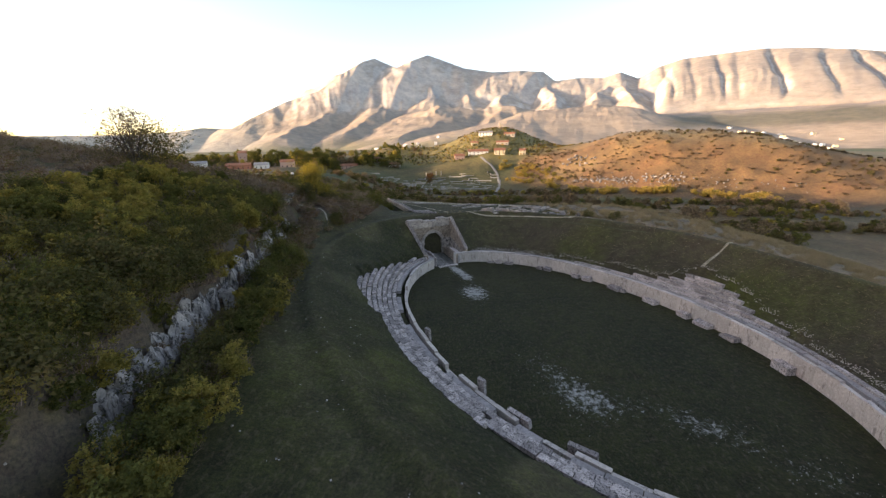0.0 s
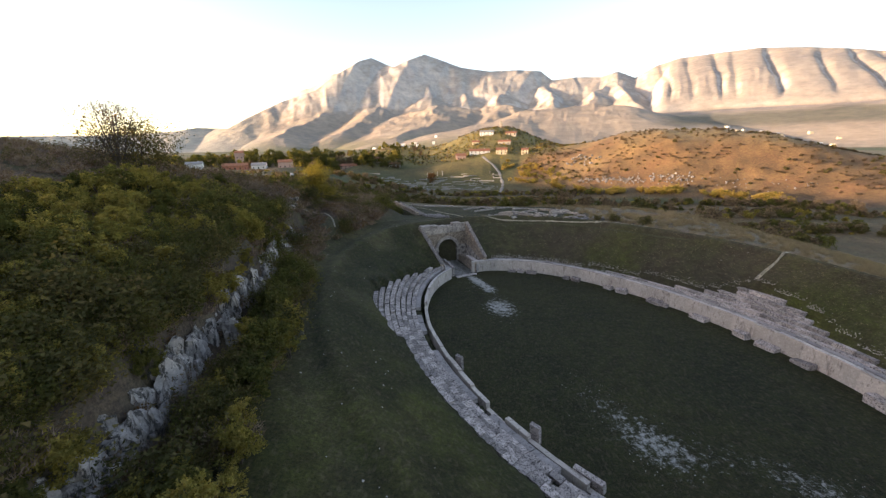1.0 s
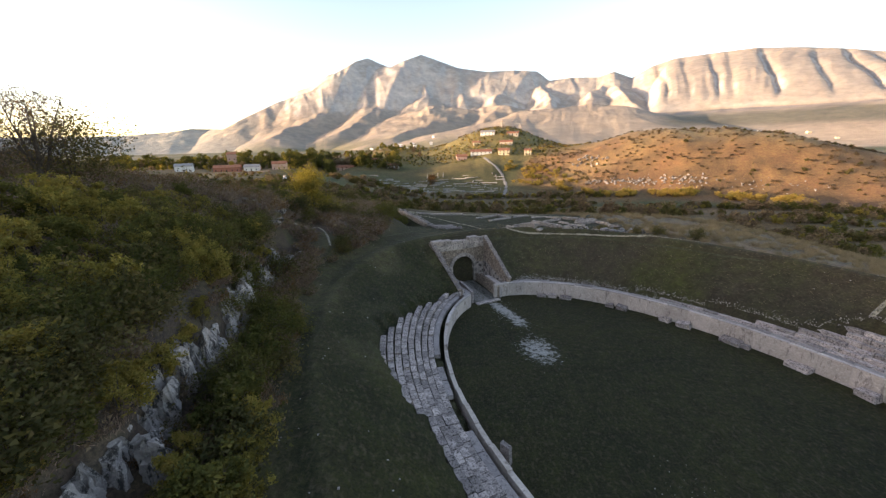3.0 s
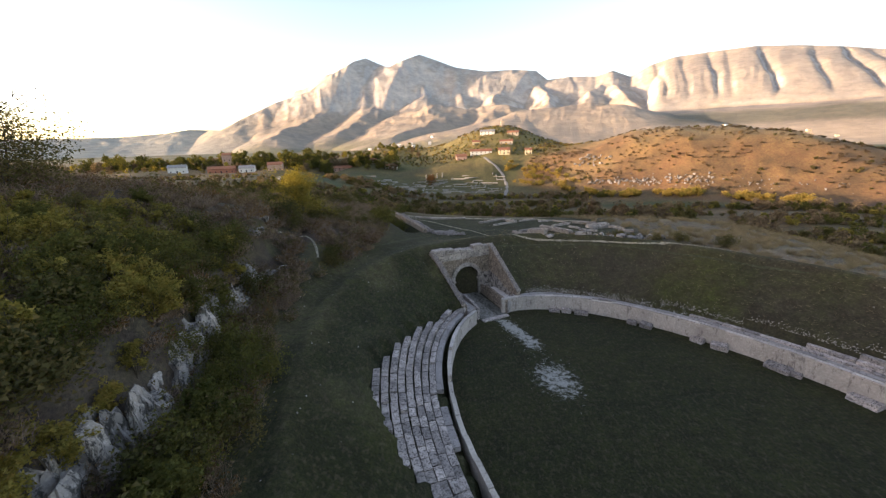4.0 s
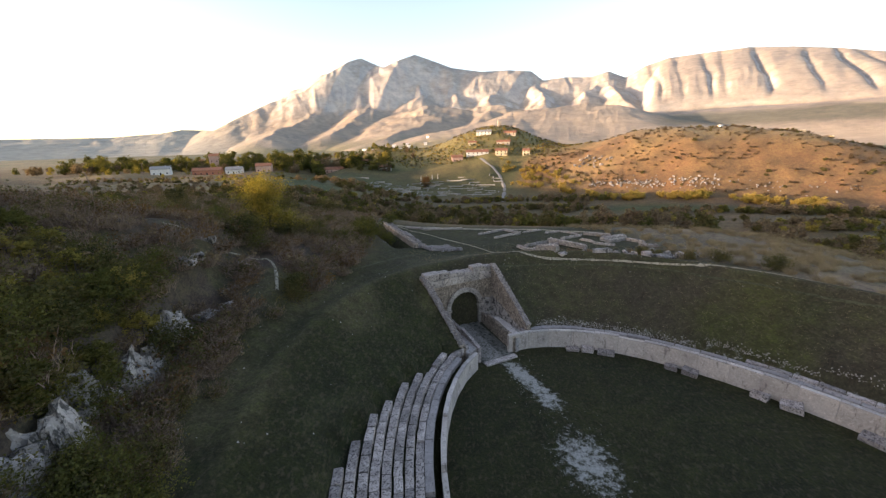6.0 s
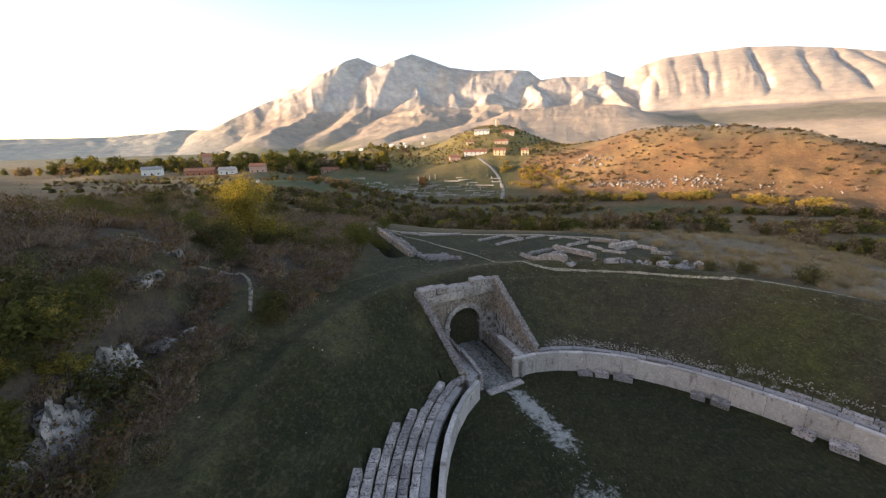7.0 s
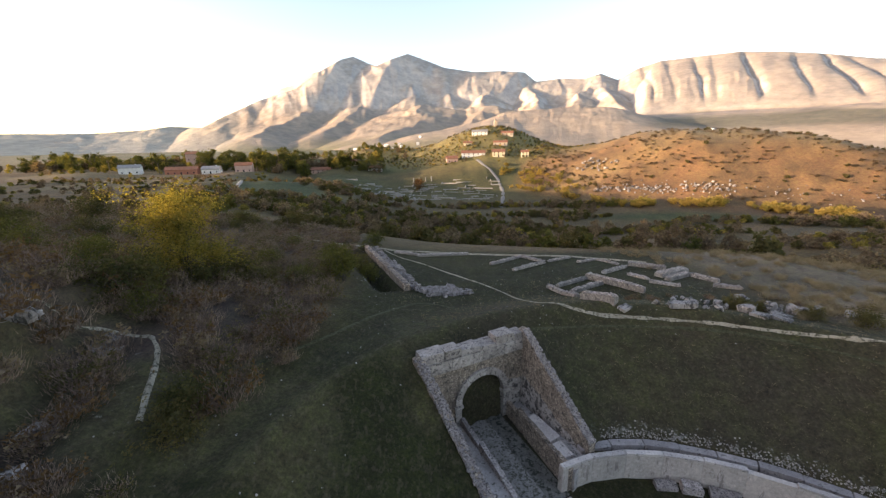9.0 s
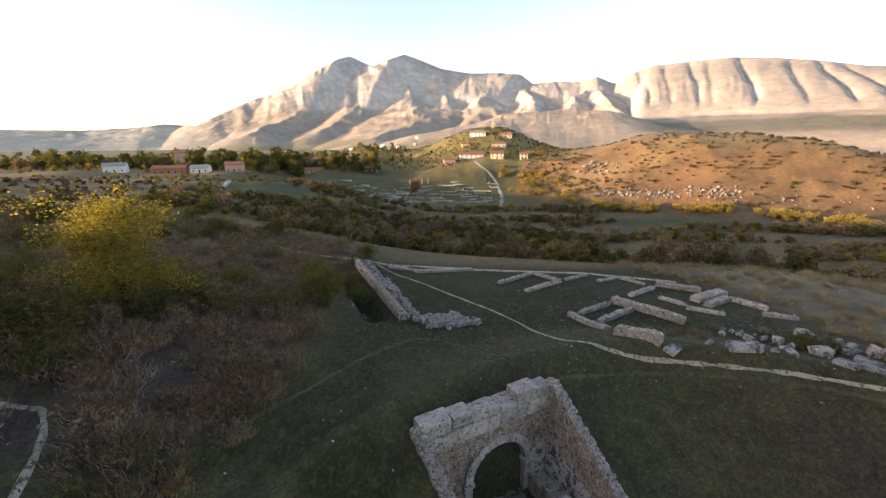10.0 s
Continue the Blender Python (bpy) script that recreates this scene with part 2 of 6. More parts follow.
def tiers_at(u, side):
    """How many tiers still stand at u along the arena's axis, on either side."""
    left = np.interp(u, [-32, -21, -11, 6, 7.5, 11, 13, 16.5, 19.5, 23.3, 26.5, 30, 31.5], [2, 3.4, 4.2, 4.2, 6.0, 7.0, 8.2, 8.2, 6.6, 5.0, 3.3, 2.0, 0.0])
    right = np.interp(u, [-32, -18, -12, -9, -6, -2.2, -0.6, 0.6, 2.5, 12, 16, 26], [1.2, 1.6, 3.0, 5.2, 6.2, 7.2, 5.0, 3.4, 2.2, 1.6, 1.0, 0.0])
    return np.where(np.asarray(side) < 0, left, right)


def hash2(i, j, seed):
    n = np.sin(i * 127.1 + j * 311.7 + seed * 74.7) * 43758.5453
    return n - np.floor(n)


def vnoise(x, y, seed=0):
    i, j = np.floor(x), np.floor(y)
    a, b = x - i, y - j
    a, b = a * a * (3 - 2 * a), b * b * (3 - 2 * b)
    return ((hash2(i, j, seed) * (1 - a) + hash2(i + 1, j, seed) * a) * (1 - b)
            + (hash2(i, j + 1, seed) * (1 - a) + hash2(i + 1, j + 1, seed) * a) * b)


def fbm(x, y, octaves=4, seed=0):
    s, amp = 0, 0.5
    for o in range(octaves):
        s = s + amp * (vnoise(x, y, seed + o) - 0.5)
        x, y, amp = x * 2.03 + 17, y * 2.03 + 5, amp * 0.5
    return s


def bell(x, y, cx, cy, sx, sy, h, turn=0.0):
    c, s = math.cos(radians(turn)), math.sin(radians(turn))
    p, q = (x - cx) * c + (y - cy) * s, -(x - cx) * s + (y - cy) * c
    return h * np.exp(-0.5 * ((p / sx) ** 2 + (q / sy) ** 2))


def cliff_x(y):
    return -21.5 - 0.2 * (y - 30)


def sunny_hill(x, y):
    """The dry hill across the valley: a straight steep front, a flat top, long falling ends."""
    d = (x - 110) * 0.43 + (y - 245) * 0.903 + 14 * fbm(x / 45, y / 45, 3, 17)
    l = (x - 110) * 0.903 - (y - 245) * 0.43
    front = np.interp(d, [0, 12, 22, 41, 60, 76, 109, 135, 180, 240], [0, 2, 8.7, 21.2, 32.5, 38.0, 40.3, 38, 22, 0])
    return front * np.interp(l, [-95, -65, -39, -12, 15, 52, 86, 133, 180, 250, 330], [0.0, 0.25, 0.53, 0.85, 1, 1, 0.92, 0.56, 0.32, 0.12, 0])


def shade_ridge(x, y):
    """Unseen ridge added in the west to block the sun, lower to the north."""
    across = (x + 36) * 0.985 + (y - 94) * 0.174
    along = -(x + 36) * 0.174 + (y - 94) * 0.985
    top = np.interp(along, [-420, -250, -120, 0, 60, 110, 150, 200, 300, 380], [0, 18, 28, 23.6, 24.6, 23.0, 17.5, 8.5, 0.5, 0])
    return top * np.exp(-0.5 * ((across + 285) / 42) ** 2)


def cliff_edge(x, y):
    """Metres in front of the rock step on the western slope (behind it: below zero)."""
    return x - cliff_x(y) + 3.0 * fbm(x / 4, y / 4, 3, 4)


def natural(x, y):
    a = (1 - ss(112, 180, y + 0.2 * x)) * (1 - ss(42, 125, x))
    b = 1 - ss(-85, 5, x)
    k = 1 - (1 - a) * (1 - b)
    z = -9.5 + 15.7 * k + 5.0 * b
    z = z + bell(x, y, -128, 35, 62, 43, 12.3)                              # the hill that shades the arena
    z = z + bell(x, y, -70, 60, 30, 38, 3.0) + bell(x, y, -30, 82, 9, 8, 1.6) - bell(x, y, -31, 57, 5, 6, 2.0) + bell(x, y, -90, 126, 26, 22, 1.4)
    z = z + bell(x, y, 36, 82, 9, 8, 1.2) + bell(x, y, 125, 172, 30, 18, 3.0)
    z = z + shade_ridge(x, y)
    edge = cliff_edge(x, y)
    step = (1 - ss(58, 98, y)) * ss(-25, 5, y)
    z = z + step * (3.6 * (1 - ss(-0.7, 0.7, edge)) + 2.2 * (1 - ss(-7.0, -0.5, edge)) - 1.3 * np.exp(-((edge - 2.4) / 1.4) ** 2))
    z = z + sunny_hill(x, y)
    z = z - 3.3 * ss(205, 300, y) * (1 - ss(-130, -70, x)) * (1 - ss(420, 560, y))      # level ground of the village
    z = z + bell(x, y, 60, 470, 48, 50, 31) + bell(x, y, 25, 450, 80, 60, 23)           # the village hill
    z = z - bell(x, y, -30, 315, 60, 45, 2) + bell(x, y, 48, 372, 60, 36, 11)
    z = z - 9.0 * ss(-138, -100, x) * (1 - ss(-50, 5, x)) * ss(240, 300, y) * (1 - ss(420, 480, y))   # fields west of the old town
    z = z - 1.9 * ss(180, 215, y) * (1 - ss(245, 275, y)) * (1 - ss(-75, -35, x))
    far = ss(600, 2600, np.hypot(x, y))
    z = z + fbm(x / 60, y / 60, 4, 2) * 5 * ss(95, 170, np.hypot(x - 5, y - 60)) * (1 - 0.5 * far) + fbm(x / 9, y / 9, 3, 9) * 0.5 + fbm(x / 22, y / 16, 4, 14) * 3.2 * ss(240, 300, np.hypot(x, y)) * (1 - far)
    return z - 6 * far


def ground_z(x, y):
    x, y = np.asarray(x, float), np.asarray(y, float)
    d = out_of_arena(x, y)
    u, v = arena_uv(x, y)
    n = natural(x, y)
    rim = 8.2 - 0.8 * ss(5, -20, u) + fbm(x / 12, y / 12, 3, 7) * 0.4
    bank = PODIUM - 0.35 + (rim - PODIUM + 0.35) * np.clip((d - 1.6) / 10.5, 0, 1) ** 0.9
    z = np.where(d < 0.85, 0.0 + 0 * d, bank)
    w = ss(12.5, 19, d)
    z = z * (1 - w) + n * w
    z = z + 0.35 * np.exp(-((d - 12.3) / 1.1) ** 2)                       # crest of the rim
    foot = AX * np.cos(np.arctan2(v / (BX + np.maximum(d, 0)), u / (AX + np.maximum(d, 0))))
    seats = (d > 0.4) & (d < FIRST + TREAD * np.floor(tiers_at(foot, v) + 0.3))
    z = np.where(seats, np.minimum(z, PODIUM - 0.5 + RISE * np.maximum(d - FIRST, 0) / TREAD), z)
    k = np.clip(((x + 18.2) * 8 - (y - 113) * 18.4) / 402.6, 0, 1)                 # the sunken way beside the long wall
    off = ((x + 18.2) * 18.4 + (y - 113) * 8) / 20.06
    z = z - 1.9 * np.exp(-((off + 2.2) / 1.1) ** 4) * ss(0, 0.12, k) * (1 - ss(0.9, 1.0, k))
    p, q = (x - GX) * FX + (y - GY) * FY, -(x - GX) * FY + (y - GY) * FX
    cut = (np.abs(p) < 5.5) & (q > -3) & (q < 9.6)                  # cut of the gate
    z = np.where(cut & (d > -0.5), np.minimum(z, 0.0), z)
    z = z + 0.06 * fbm(x / 2.5, y / 2.5, 3, 11)
    return z


def graded(lo, a, b, hi, fine, grow):
    mid = list(np.arange(a, b, fine))
    left, right = [], []
    s, p = fine, a
    while p > lo:
        s *= grow
        p -= s
        left.append(p)
    s, p = fine, mid[-1]
    while p < hi:
        s *= grow
        p += s
        right.append(p)
    return np.array(left[::-1] + mid + right)


def sheet(name, xs, ys, zs, material, smooth=True):
    nx, ny = len(xs[0]), len(xs)
    co = np.stack([xs, ys, zs], -1).reshape(-1, 3)
    idx = np.arange(nx * ny).reshape(ny, nx)
    f = np.stack([idx[:-1, :-1], idx[:-1, 1:], idx[1:, 1:], idx[1:, :-1]], -1).reshape(-1, 4)
    me = bpy.data.meshes.new(name)
    me.vertices.add(len(co))
    me.vertices.foreach_set("co", co.ravel())
    me.loops.add(f.size)
    me.loops.foreach_set("vertex_index", f.ravel().astype(np.int32))
    me.polygons.add(len(f))
    me.polygons.foreach_set("loop_start", np.arange(0, f.size, 4, dtype=np.int32))
    me.polygons.foreach_set("use_smooth", np.full(len(f), smooth))
    me.update(calc_edges=True)
    me.validate()
    me.materials.append(material)
    return new(name, me)


gx = graded(-4600, -56, 52, 4600, 0.62, 1.042)
gy = graded(-1500, -4, 118, 4800, 0.62, 1.034)
GXX, GYY = np.meshgrid(gx, gy)
GZZ = ground_z(GXX, GYY)

# kinds of cover on the ground: colour and bare patches
def spot(x, y, cx, cy, sx, sy, turn=0.0):
    return np.clip(bell(x, y, cx, cy, sx, sy, 1.0, turn), 0, 1)


def lay(cov, w, c):
    return cov * (1 - w[..., None]) + np.array(c) * w[..., None]


def cover(x, y):
    d = out_of_arena(x, y)
    u, v = arena_uv(x, y)
    n1, n2 = fbm(x / 30, y / 30, 4, 21) + 0.5, fbm(x / 8, y / 8, 3, 22) + 0.5
    far = np.hypot(x, y - 30)
    cov = np.zeros(x.shape + (3,)) + np.array((0.128, 0.091, 0.050))
    cov = lay(cov, ss(0.42, 0.6, n1) * 0.5, (0.070, 0.066, 0.032))                                    # scrub
    cov = lay(cov, (1 - ss(-22, -14, x)) * (1 - ss(105, 135, y)), (0.078, 0.058, 0.046))              # hillside
    cov = lay(cov, (1 - ss(-22, -14, x)) * (1 - ss(105, 135, y)) * ss(0.5, 0.66, n2) * 0.8, (0.062, 0.060, 0.026))
    cov = lay(cov, ss(-30, -60, x) * ss(80, 130, y) * ss(0.35, 0.6, n1), (0.165, 0.128, 0.066))
    right = ss(12, 16, d) * ss(22, 34, x) * (1 - ss(120, 140, y)) * (1 - ss(75, 110, x))
    cov = lay(cov, right, (0.185, 0.145, 0.105))
    cov = lay(cov, right * ss(0.5, 0.62, n2) * 0.35, (0.07, 0.062, 0.032))
    plateau = (1 - ss(112, 118, y)) * ss(-20, -14, x) * (1 - ss(24, 36, x)) * ss(11, 13, d)
    cov = lay(cov, plateau, (0.029, 0.031, 0.012))
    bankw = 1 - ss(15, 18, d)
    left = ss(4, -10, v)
    face = (1 - ss(55, 75, y)) * ss(0, 12, y) * np.exp(-(cliff_edge(x, y) / 1.0) ** 2)
    cov = lay(cov, face * 0.8, (0.085, 0.072, 0.060))                                                  # bare rock of the step
    cov = lay(cov, bankw, (0.050, 0.043, 0.026))
    cov = lay(cov, bankw * ss(0.52, 0.66, n1) * 0.7, (0.036, 0.043, 0.014))
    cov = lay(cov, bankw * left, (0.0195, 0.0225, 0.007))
    cov = lay(cov, bankw * ss(0.5, 0.68, n2), (0.048, 0.047, 0.022))
    moss = spot(x, y, -7.5, 41, 2.2, 6.5, 18) + spot(x, y, -2.5, 27, 2.0, 5, 30) + spot(x, y, -9, 22, 2.2, 5, 20) + spot(x, y, 40, 47, 4, 7, 25) + spot(x, y, 27, 71, 4, 4)
    cov = lay(cov, np.clip(moss, 0, 1) * ss(0.35, 0.6, n2) * 0.8, (0.050, 0.056, 0.010))
    cov = lay(cov, np.exp(-((d - 14.8) / 1.2) ** 2) * left * 0.25, (0.075, 0.072, 0.045))
    cov = lay(cov, np.exp(-((d - 12.4) / 0.5) ** 2) * 0.3, (0.08, 0.078, 0.04))                       # trodden crest
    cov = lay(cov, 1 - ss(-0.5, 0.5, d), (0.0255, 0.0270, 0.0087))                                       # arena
    green = spot(x, y, 112, 222, 28, 7, -14) + spot(x, y, -105, 425, 34, 14) + spot(x, y, -78, 215, 18, 24) + spot(x, y, -75, 318, 30, 22) + spot(x, y, -20, 385, 40, 10, 10) + spot(x, y, 60, 330, 22, 16)
    cov = lay(cov, np.clip(green * 1.6, 0, 1), (0.052, 0.070, 0.026))
    cov = lay(cov, np.clip(1.5 * spot(x, y, 0, 318, 42, 26), 0, 1), (0.080, 0.080, 0.036))            # the old town
    hill = np.clip(sunny_hill(x, y) / 7.0, 0, 1)
    n3, n4 = fbm(x / 5, y / 5, 3, 23) + 0.5, fbm(x / 16, y / 9, 4, 24) + 0.5
    cov = lay(cov, spot(x, y, 175, 214, 34, 9, -20), (0.13, 0.075, 0.05))                               # ploughed strip
    cov = lay(cov, ss(0.1, 0.6, hill), (0.225, 0.135, 0.066))
    cov = lay(cov, ss(0.1, 0.6, hill) * ss(0.46, 0.62, n4) * 0.75, (0.175, 0.098, 0.053))
    cov = lay(cov, ss(0.1, 0.6, hill) * ss(0.50, 0.58, n3) * 0.7, (0.12, 0.078, 0.045))
    cov = lay(cov, ss(0.1, 0.6, hill) * ss(0.5, 0.7, n1) * 0.6, (0.265, 0.19, 0.095))
    cov = lay(cov, ss(4, 5.6, sunny_hill(x, y) / 7.0) * 0.6, (0.30, 0.23, 0.12))
    vh = np.clip(1.8 * bell(x, y, 45, 455, 80, 62, 1.0), 0, 1)
    cov = lay(cov, ss(0.3, 0.7, vh), (0.20, 0.17, 0.07))
    plain = ss(520, 800, far)
    strips = fbm(x / 260 + 3, y / 130, 2, 41) + 0.5
    cov = lay(cov, plain, (0.20, 0.175, 0.11))
    cov = lay(cov, plain * ss(0.5, 0.56, strips), (0.12, 0.14, 0.07))
    bare = 0.75 * spot(x, y, 2.4, 69.6, 0.95, 3.0, 25) + 0.40 * spot(x, y, 4.2, 65.2, 1.2, 1.4, 20) + 0.62 * spot(x, y, 5.2, 57.8, 2.3, 3.3, 14)
    bare = bare + 0.31 * spot(x, y, 11.6, 36.0, 2.4, 4.0, 30) + 0.28 * spot(x, y, 14.0, 29.5, 2.0, 3.0, 20) + 0.26 * spot(x, y, 19, 29.0, 5.0, 2.2, -14)
    bare = bare + 0.30 * spot(x, y, 24, 25.8, 2.6, 1.4, -24) + 0.36 * spot(x, y, 28.5, 21.2, 3.0, 1.7, -34) + 0.12 * spot(x, y, 23, 40, 6, 8)
    bare = bare + 0.16 * np.exp(-((d - 14.6) / 0.8) ** 2) * left * (n2 > 0.45) * (d > 5)
    bare = bare + 0.42 * np.exp(-((d - 2.3) / 0.7) ** 2) * (1 - left) * (d > 0) + 0.28 * spot(x, y, -25, 71, 3, 6) + 0.45 * spot(x, y, -15, 98, 1.2, 4, 20)
    bare = bare + 0.3 * spot(x, y, 24, 97, 6, 5)
    return cov, np.clip(bare, 0, 1)


def set_cover(ob, cov, bare=None):
    me = ob.data
    a = me.attributes.new("cover", 'FLOAT_COLOR', 'POINT')
    a.data.foreach_set("color", np.concatenate([cov.reshape(-1, 3), np.ones((cov.size // 3, 1))], 1).astype(np.float32).ravel())
    if bare is not None:
        a = me.attributes.new("bare", 'FLOAT', 'POINT')
        a.data.foreach_set("value", bare.astype(np.float32).ravel())


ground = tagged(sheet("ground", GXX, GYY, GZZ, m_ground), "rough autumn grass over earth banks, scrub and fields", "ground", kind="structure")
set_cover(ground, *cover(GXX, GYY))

# ---- mountains ----
SKYLINE = [(-80, 1.4), (-48, 1.6), (-39.6, 1.7), (-34.9, 2.1), (-32.6, 2.5), (-29.3, 2.4), (-26.9, 3.7), (-22.6, 5.7), (-18.3, 7.1), (-15.2, 9.2), (-12.1, 10.8), (-10.5, 11.2), (-8.5, 10.4), (-7.6, 10.1), (-6, 10.8), (-3.3, 11.6), (-1.4, 11), (1.7, 9.9), (5.6, 9.3), (9.4, 9.3), (12.4, 9), (14, 7.8), (16.9, 8), (20, 7.8), (22, 8.3), (24.1, 7.4), (26.2, 8.5), (28.6, 9.1), (32.5, 9.2), (36.1, 9.2), (39.9, 8.7), (43.4, 8), (46.8, 7.1), (60, 5), (80, 3)]
m_az = np.radians(np.linspace(-78, 78, 880))
m_r = np.linspace(1250, 4700, 190)
MA, MR = np.meshgrid(m_az, m_r)
MX, MY = MR * np.sin(MA), MR * np.cos(MA)
MDEG = np.degrees(MA)
m_s = (MR - 1500) / 2500
m_lean = MDEG + 15 * np.clip(1 - m_s, 0, 1) * (1 - ss(6, 20, MDEG)) * ss(-44, -24, MDEG)       # the ridges run down to the west
m_top = 24 + 4000 * np.tan(np.radians(np.interp(m_lean, [p[0] for p in SKYLINE], [p[1] for p in SKYLINE])))
m_sky = 24 + 4000 * np.tan(np.radians(np.interp(MDEG, [p[0] for p in SKYLINE], [p[1] for p in SKYLINE])))
MZ = np.where(m_s < 1, -30 + (m_top + 30) * (0.12 * np.clip(m_s, 0, 1) + 0.88 * ss(0.34, 1.0, m_s) ** 1.25), m_top - (MR - 4000) * 0.7)
WX, WY = MX + 330 * fbm(MX / 700, MY / 700, 4, 51), MY + 330 * fbm(MX / 700 + 9, MY / 700, 4, 52)


def polar(a, e, r):
    return r * math.sin(radians(a)), r * math.cos(radians(a)), 24 + r * math.tan(radians(e))


def spur(top, foot, steep=0.6):
    """A ridge from top to foot (azimuth, elevation, distance), with flanks of that slope."""
    global MZ
    (x0, y0, z0), (x1, y1, z1) = polar(*top), polar(*foot)
    dx, dy = x1 - x0, y1 - y0
    t = np.clip(((WX - x0) * dx + (WY - y0) * dy) / (dx * dx + dy * dy), 0, 1)
    dist = np.hypot(WX - x0 - t * dx, WY - y0 - t * dy)
    MZ = np.maximum(MZ, z0 + (z1 - z0) * t ** 0.85 - 0.7 * steep * dist + 8)


spur((-10.5, 11.0, 3950), (-16, 5.2, 3200), 0.55)
spur((-16, 5.2, 3200), (-22, 1.2, 2300), 0.40)
spur((-3.3, 11.4, 3950), (-9.0, 6.2, 3250), 0.62)
spur((-9.0, 6.2, 3250), (-13, 1.6, 2300), 0.42)
spur((-3.3, 11.4, 3950), (-1.5, 6.4, 3200), 0.60)
spur((-1.0, 5.3, 2600), (-8.5, 0.7, 1800), 0.34)
spur((7.0, 4.9, 2600), (-0.5, 0.8, 1800), 0.34)
spur((2.5, 9.7, 3900), (3.6, 5.6, 3100), 0.75)
spur((6.8, 9.1, 3900), (7.4, 5.2, 3050), 0.75)
spur((12.2, 8.8, 3900), (13.8, 4.6, 2950), 0.70)
spur((22, 8.2, 3800), (18.2, 4.4, 2900), 0.65)
spur((22, 8.2, 3800), (24.5, 4.0, 2850), 0.65)
spur((8.5, 3.6, 2100), (18, 4.3, 2300), 0.30)
spur((18, 4.3, 2300), (30, 1.6, 2000), 0.30)
# the long whaleback on the right: one broad face, cut by gullies
m_face = ss(21.5, 28.0, MDEG)
m_low = 24 + 2700 * math.tan(radians(2.9))
m_k = np.clip((MR - 2650) / 1300, 0, 1)
MZ = np.where(MDEG > 21, np.maximum(MZ, ((m_low + 30) * ss(1500, 2700, MR) + (m_top - m_low) * m_k ** 0.8) * m_face - 30), MZ)
m_wa = MDEG + 1.3 * fbm(MX / 420, MY / 420, 5, 57)
for a0, tilt, deep in ((26.9, 1.3, 34), (29.6, 0.6, 24), (32.1, 1.1, 40), (33.8, 0.6, 22), (36.2, 2.5, 62), (40.3, 2.6, 40), (42.5, 4.1, 62), (44.6, 4.5, 46), (49, 4, 40), (54, 4, 40)):
    m_off = m_wa - a0 - tilt * (1 - m_k)                     # a gully: gentle on its western side, steep on its eastern
    MZ = MZ - 0.5 * deep * np.exp(-(np.abs(m_off) / np.where(m_off < 0, 0.26 + 0.14 * (1 - m_k), 0.58)) ** 1.3) * ss(0.02, 0.2, m_k) * (1 - ss(0.72, 0.97, m_k))
# pale ribs of rock low on the face
MZ = MZ + 24 * (fbm(m_wa / 0.75, MR / 700, 4, 59)) * m_face * ss(0.05, 0.2, m_k) * (1 - ss(0.35, 0.6, m_k)) * (1 - ss(36, 40, MDEG))
m_on = ss(1500, 1900, MR)
MZ = MZ + (np.abs(fbm(m_wa / 2.6, MR / 800, 4, 55)) * -60 * (1 - 0.7 * ss(22, 27, MDEG)) + 16) * np.clip((MZ + 20) / 420, 0, 1) * (0.35 + 0.65 * (1 - ss(0.9, 1.0, m_s)))
MZ = MZ - np.abs(fbm(m_wa / 1.1, MR / 400, 4, 58)) * 22 * (1 - 0.5 * m_face) * np.clip((MZ - 60) / 300, 0, 1) * (1 - ss(0.9, 1.0, m_s))
MZ = MZ + fbm(MX / 90, MY / 90, 4, 56) * (22 - 12 * m_face) * m_on * np.clip((MZ + 30) / 200, 0.15, 1)
m_calm = 1 - ss(-42, -24, MDEG)
MZ = MZ * (1 - m_calm) + m_calm * np.minimum(MZ, np.where(m_s < 1, -30 + (m_top + 30) * ss(0.1, 1, m_s), MZ))
MZ = np.minimum(MZ, np.where(m_s < 1.02, 24 + (m_sky - 24) * np.clip(MR / 4000, 0, 1), MZ))
MZ = np.where(MR < 1500, -60 + (MZ + 60) * ss(1250, 1500, MR), MZ)
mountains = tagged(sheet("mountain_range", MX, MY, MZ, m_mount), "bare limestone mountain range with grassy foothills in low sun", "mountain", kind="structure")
m_gy, m_gx = np.gradient(MZ)
m_steep = np.hypot(m_gx / (MR * (m_az[1] - m_az[0])), m_gy / (m_r[1] - m_r[0]))
m_cov = np.zeros(MZ.shape + (3,)) + np.array((0.33, 0.275, 0.215))
m_cov = lay(m_cov, ss(150, 420, MZ), (0.375, 0.345, 0.305))
m_cov = lay(m_cov, m_face * ss(120, 200, MZ), (0.315, 0.285, 0.25))
m_cov = lay(m_cov, ss(0.55, 0.95, m_steep + 0.5 * fbm(MX / 120, MY / 120, 3, 61)) * ss(120, 300, MZ), (0.46, 0.44, 0.41))
m_cov = lay(m_cov, ss(26, 30, MDEG) * ss(50, 85, MZ) * (1 - ss(130, 170, MZ + 110 * fbm(MX / 260, MY / 260, 3, 63))) * 0.85, (0.115, 0.115, 0.085))
m_cov = lay(m_cov, (1 - ss(-20, 90, MZ)) * (MDEG < 5) * ss(0.45, 0.6, fbm(MX / 200, MY / 200, 3, 64) + 0.5), (0.16, 0.16, 0.09))
# paler tint towards the west, lifting the shaded hills in place of haze
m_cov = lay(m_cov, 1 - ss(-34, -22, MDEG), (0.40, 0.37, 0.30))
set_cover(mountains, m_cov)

# ---- helpers for things ----
rng = np.random.default_rng(7)


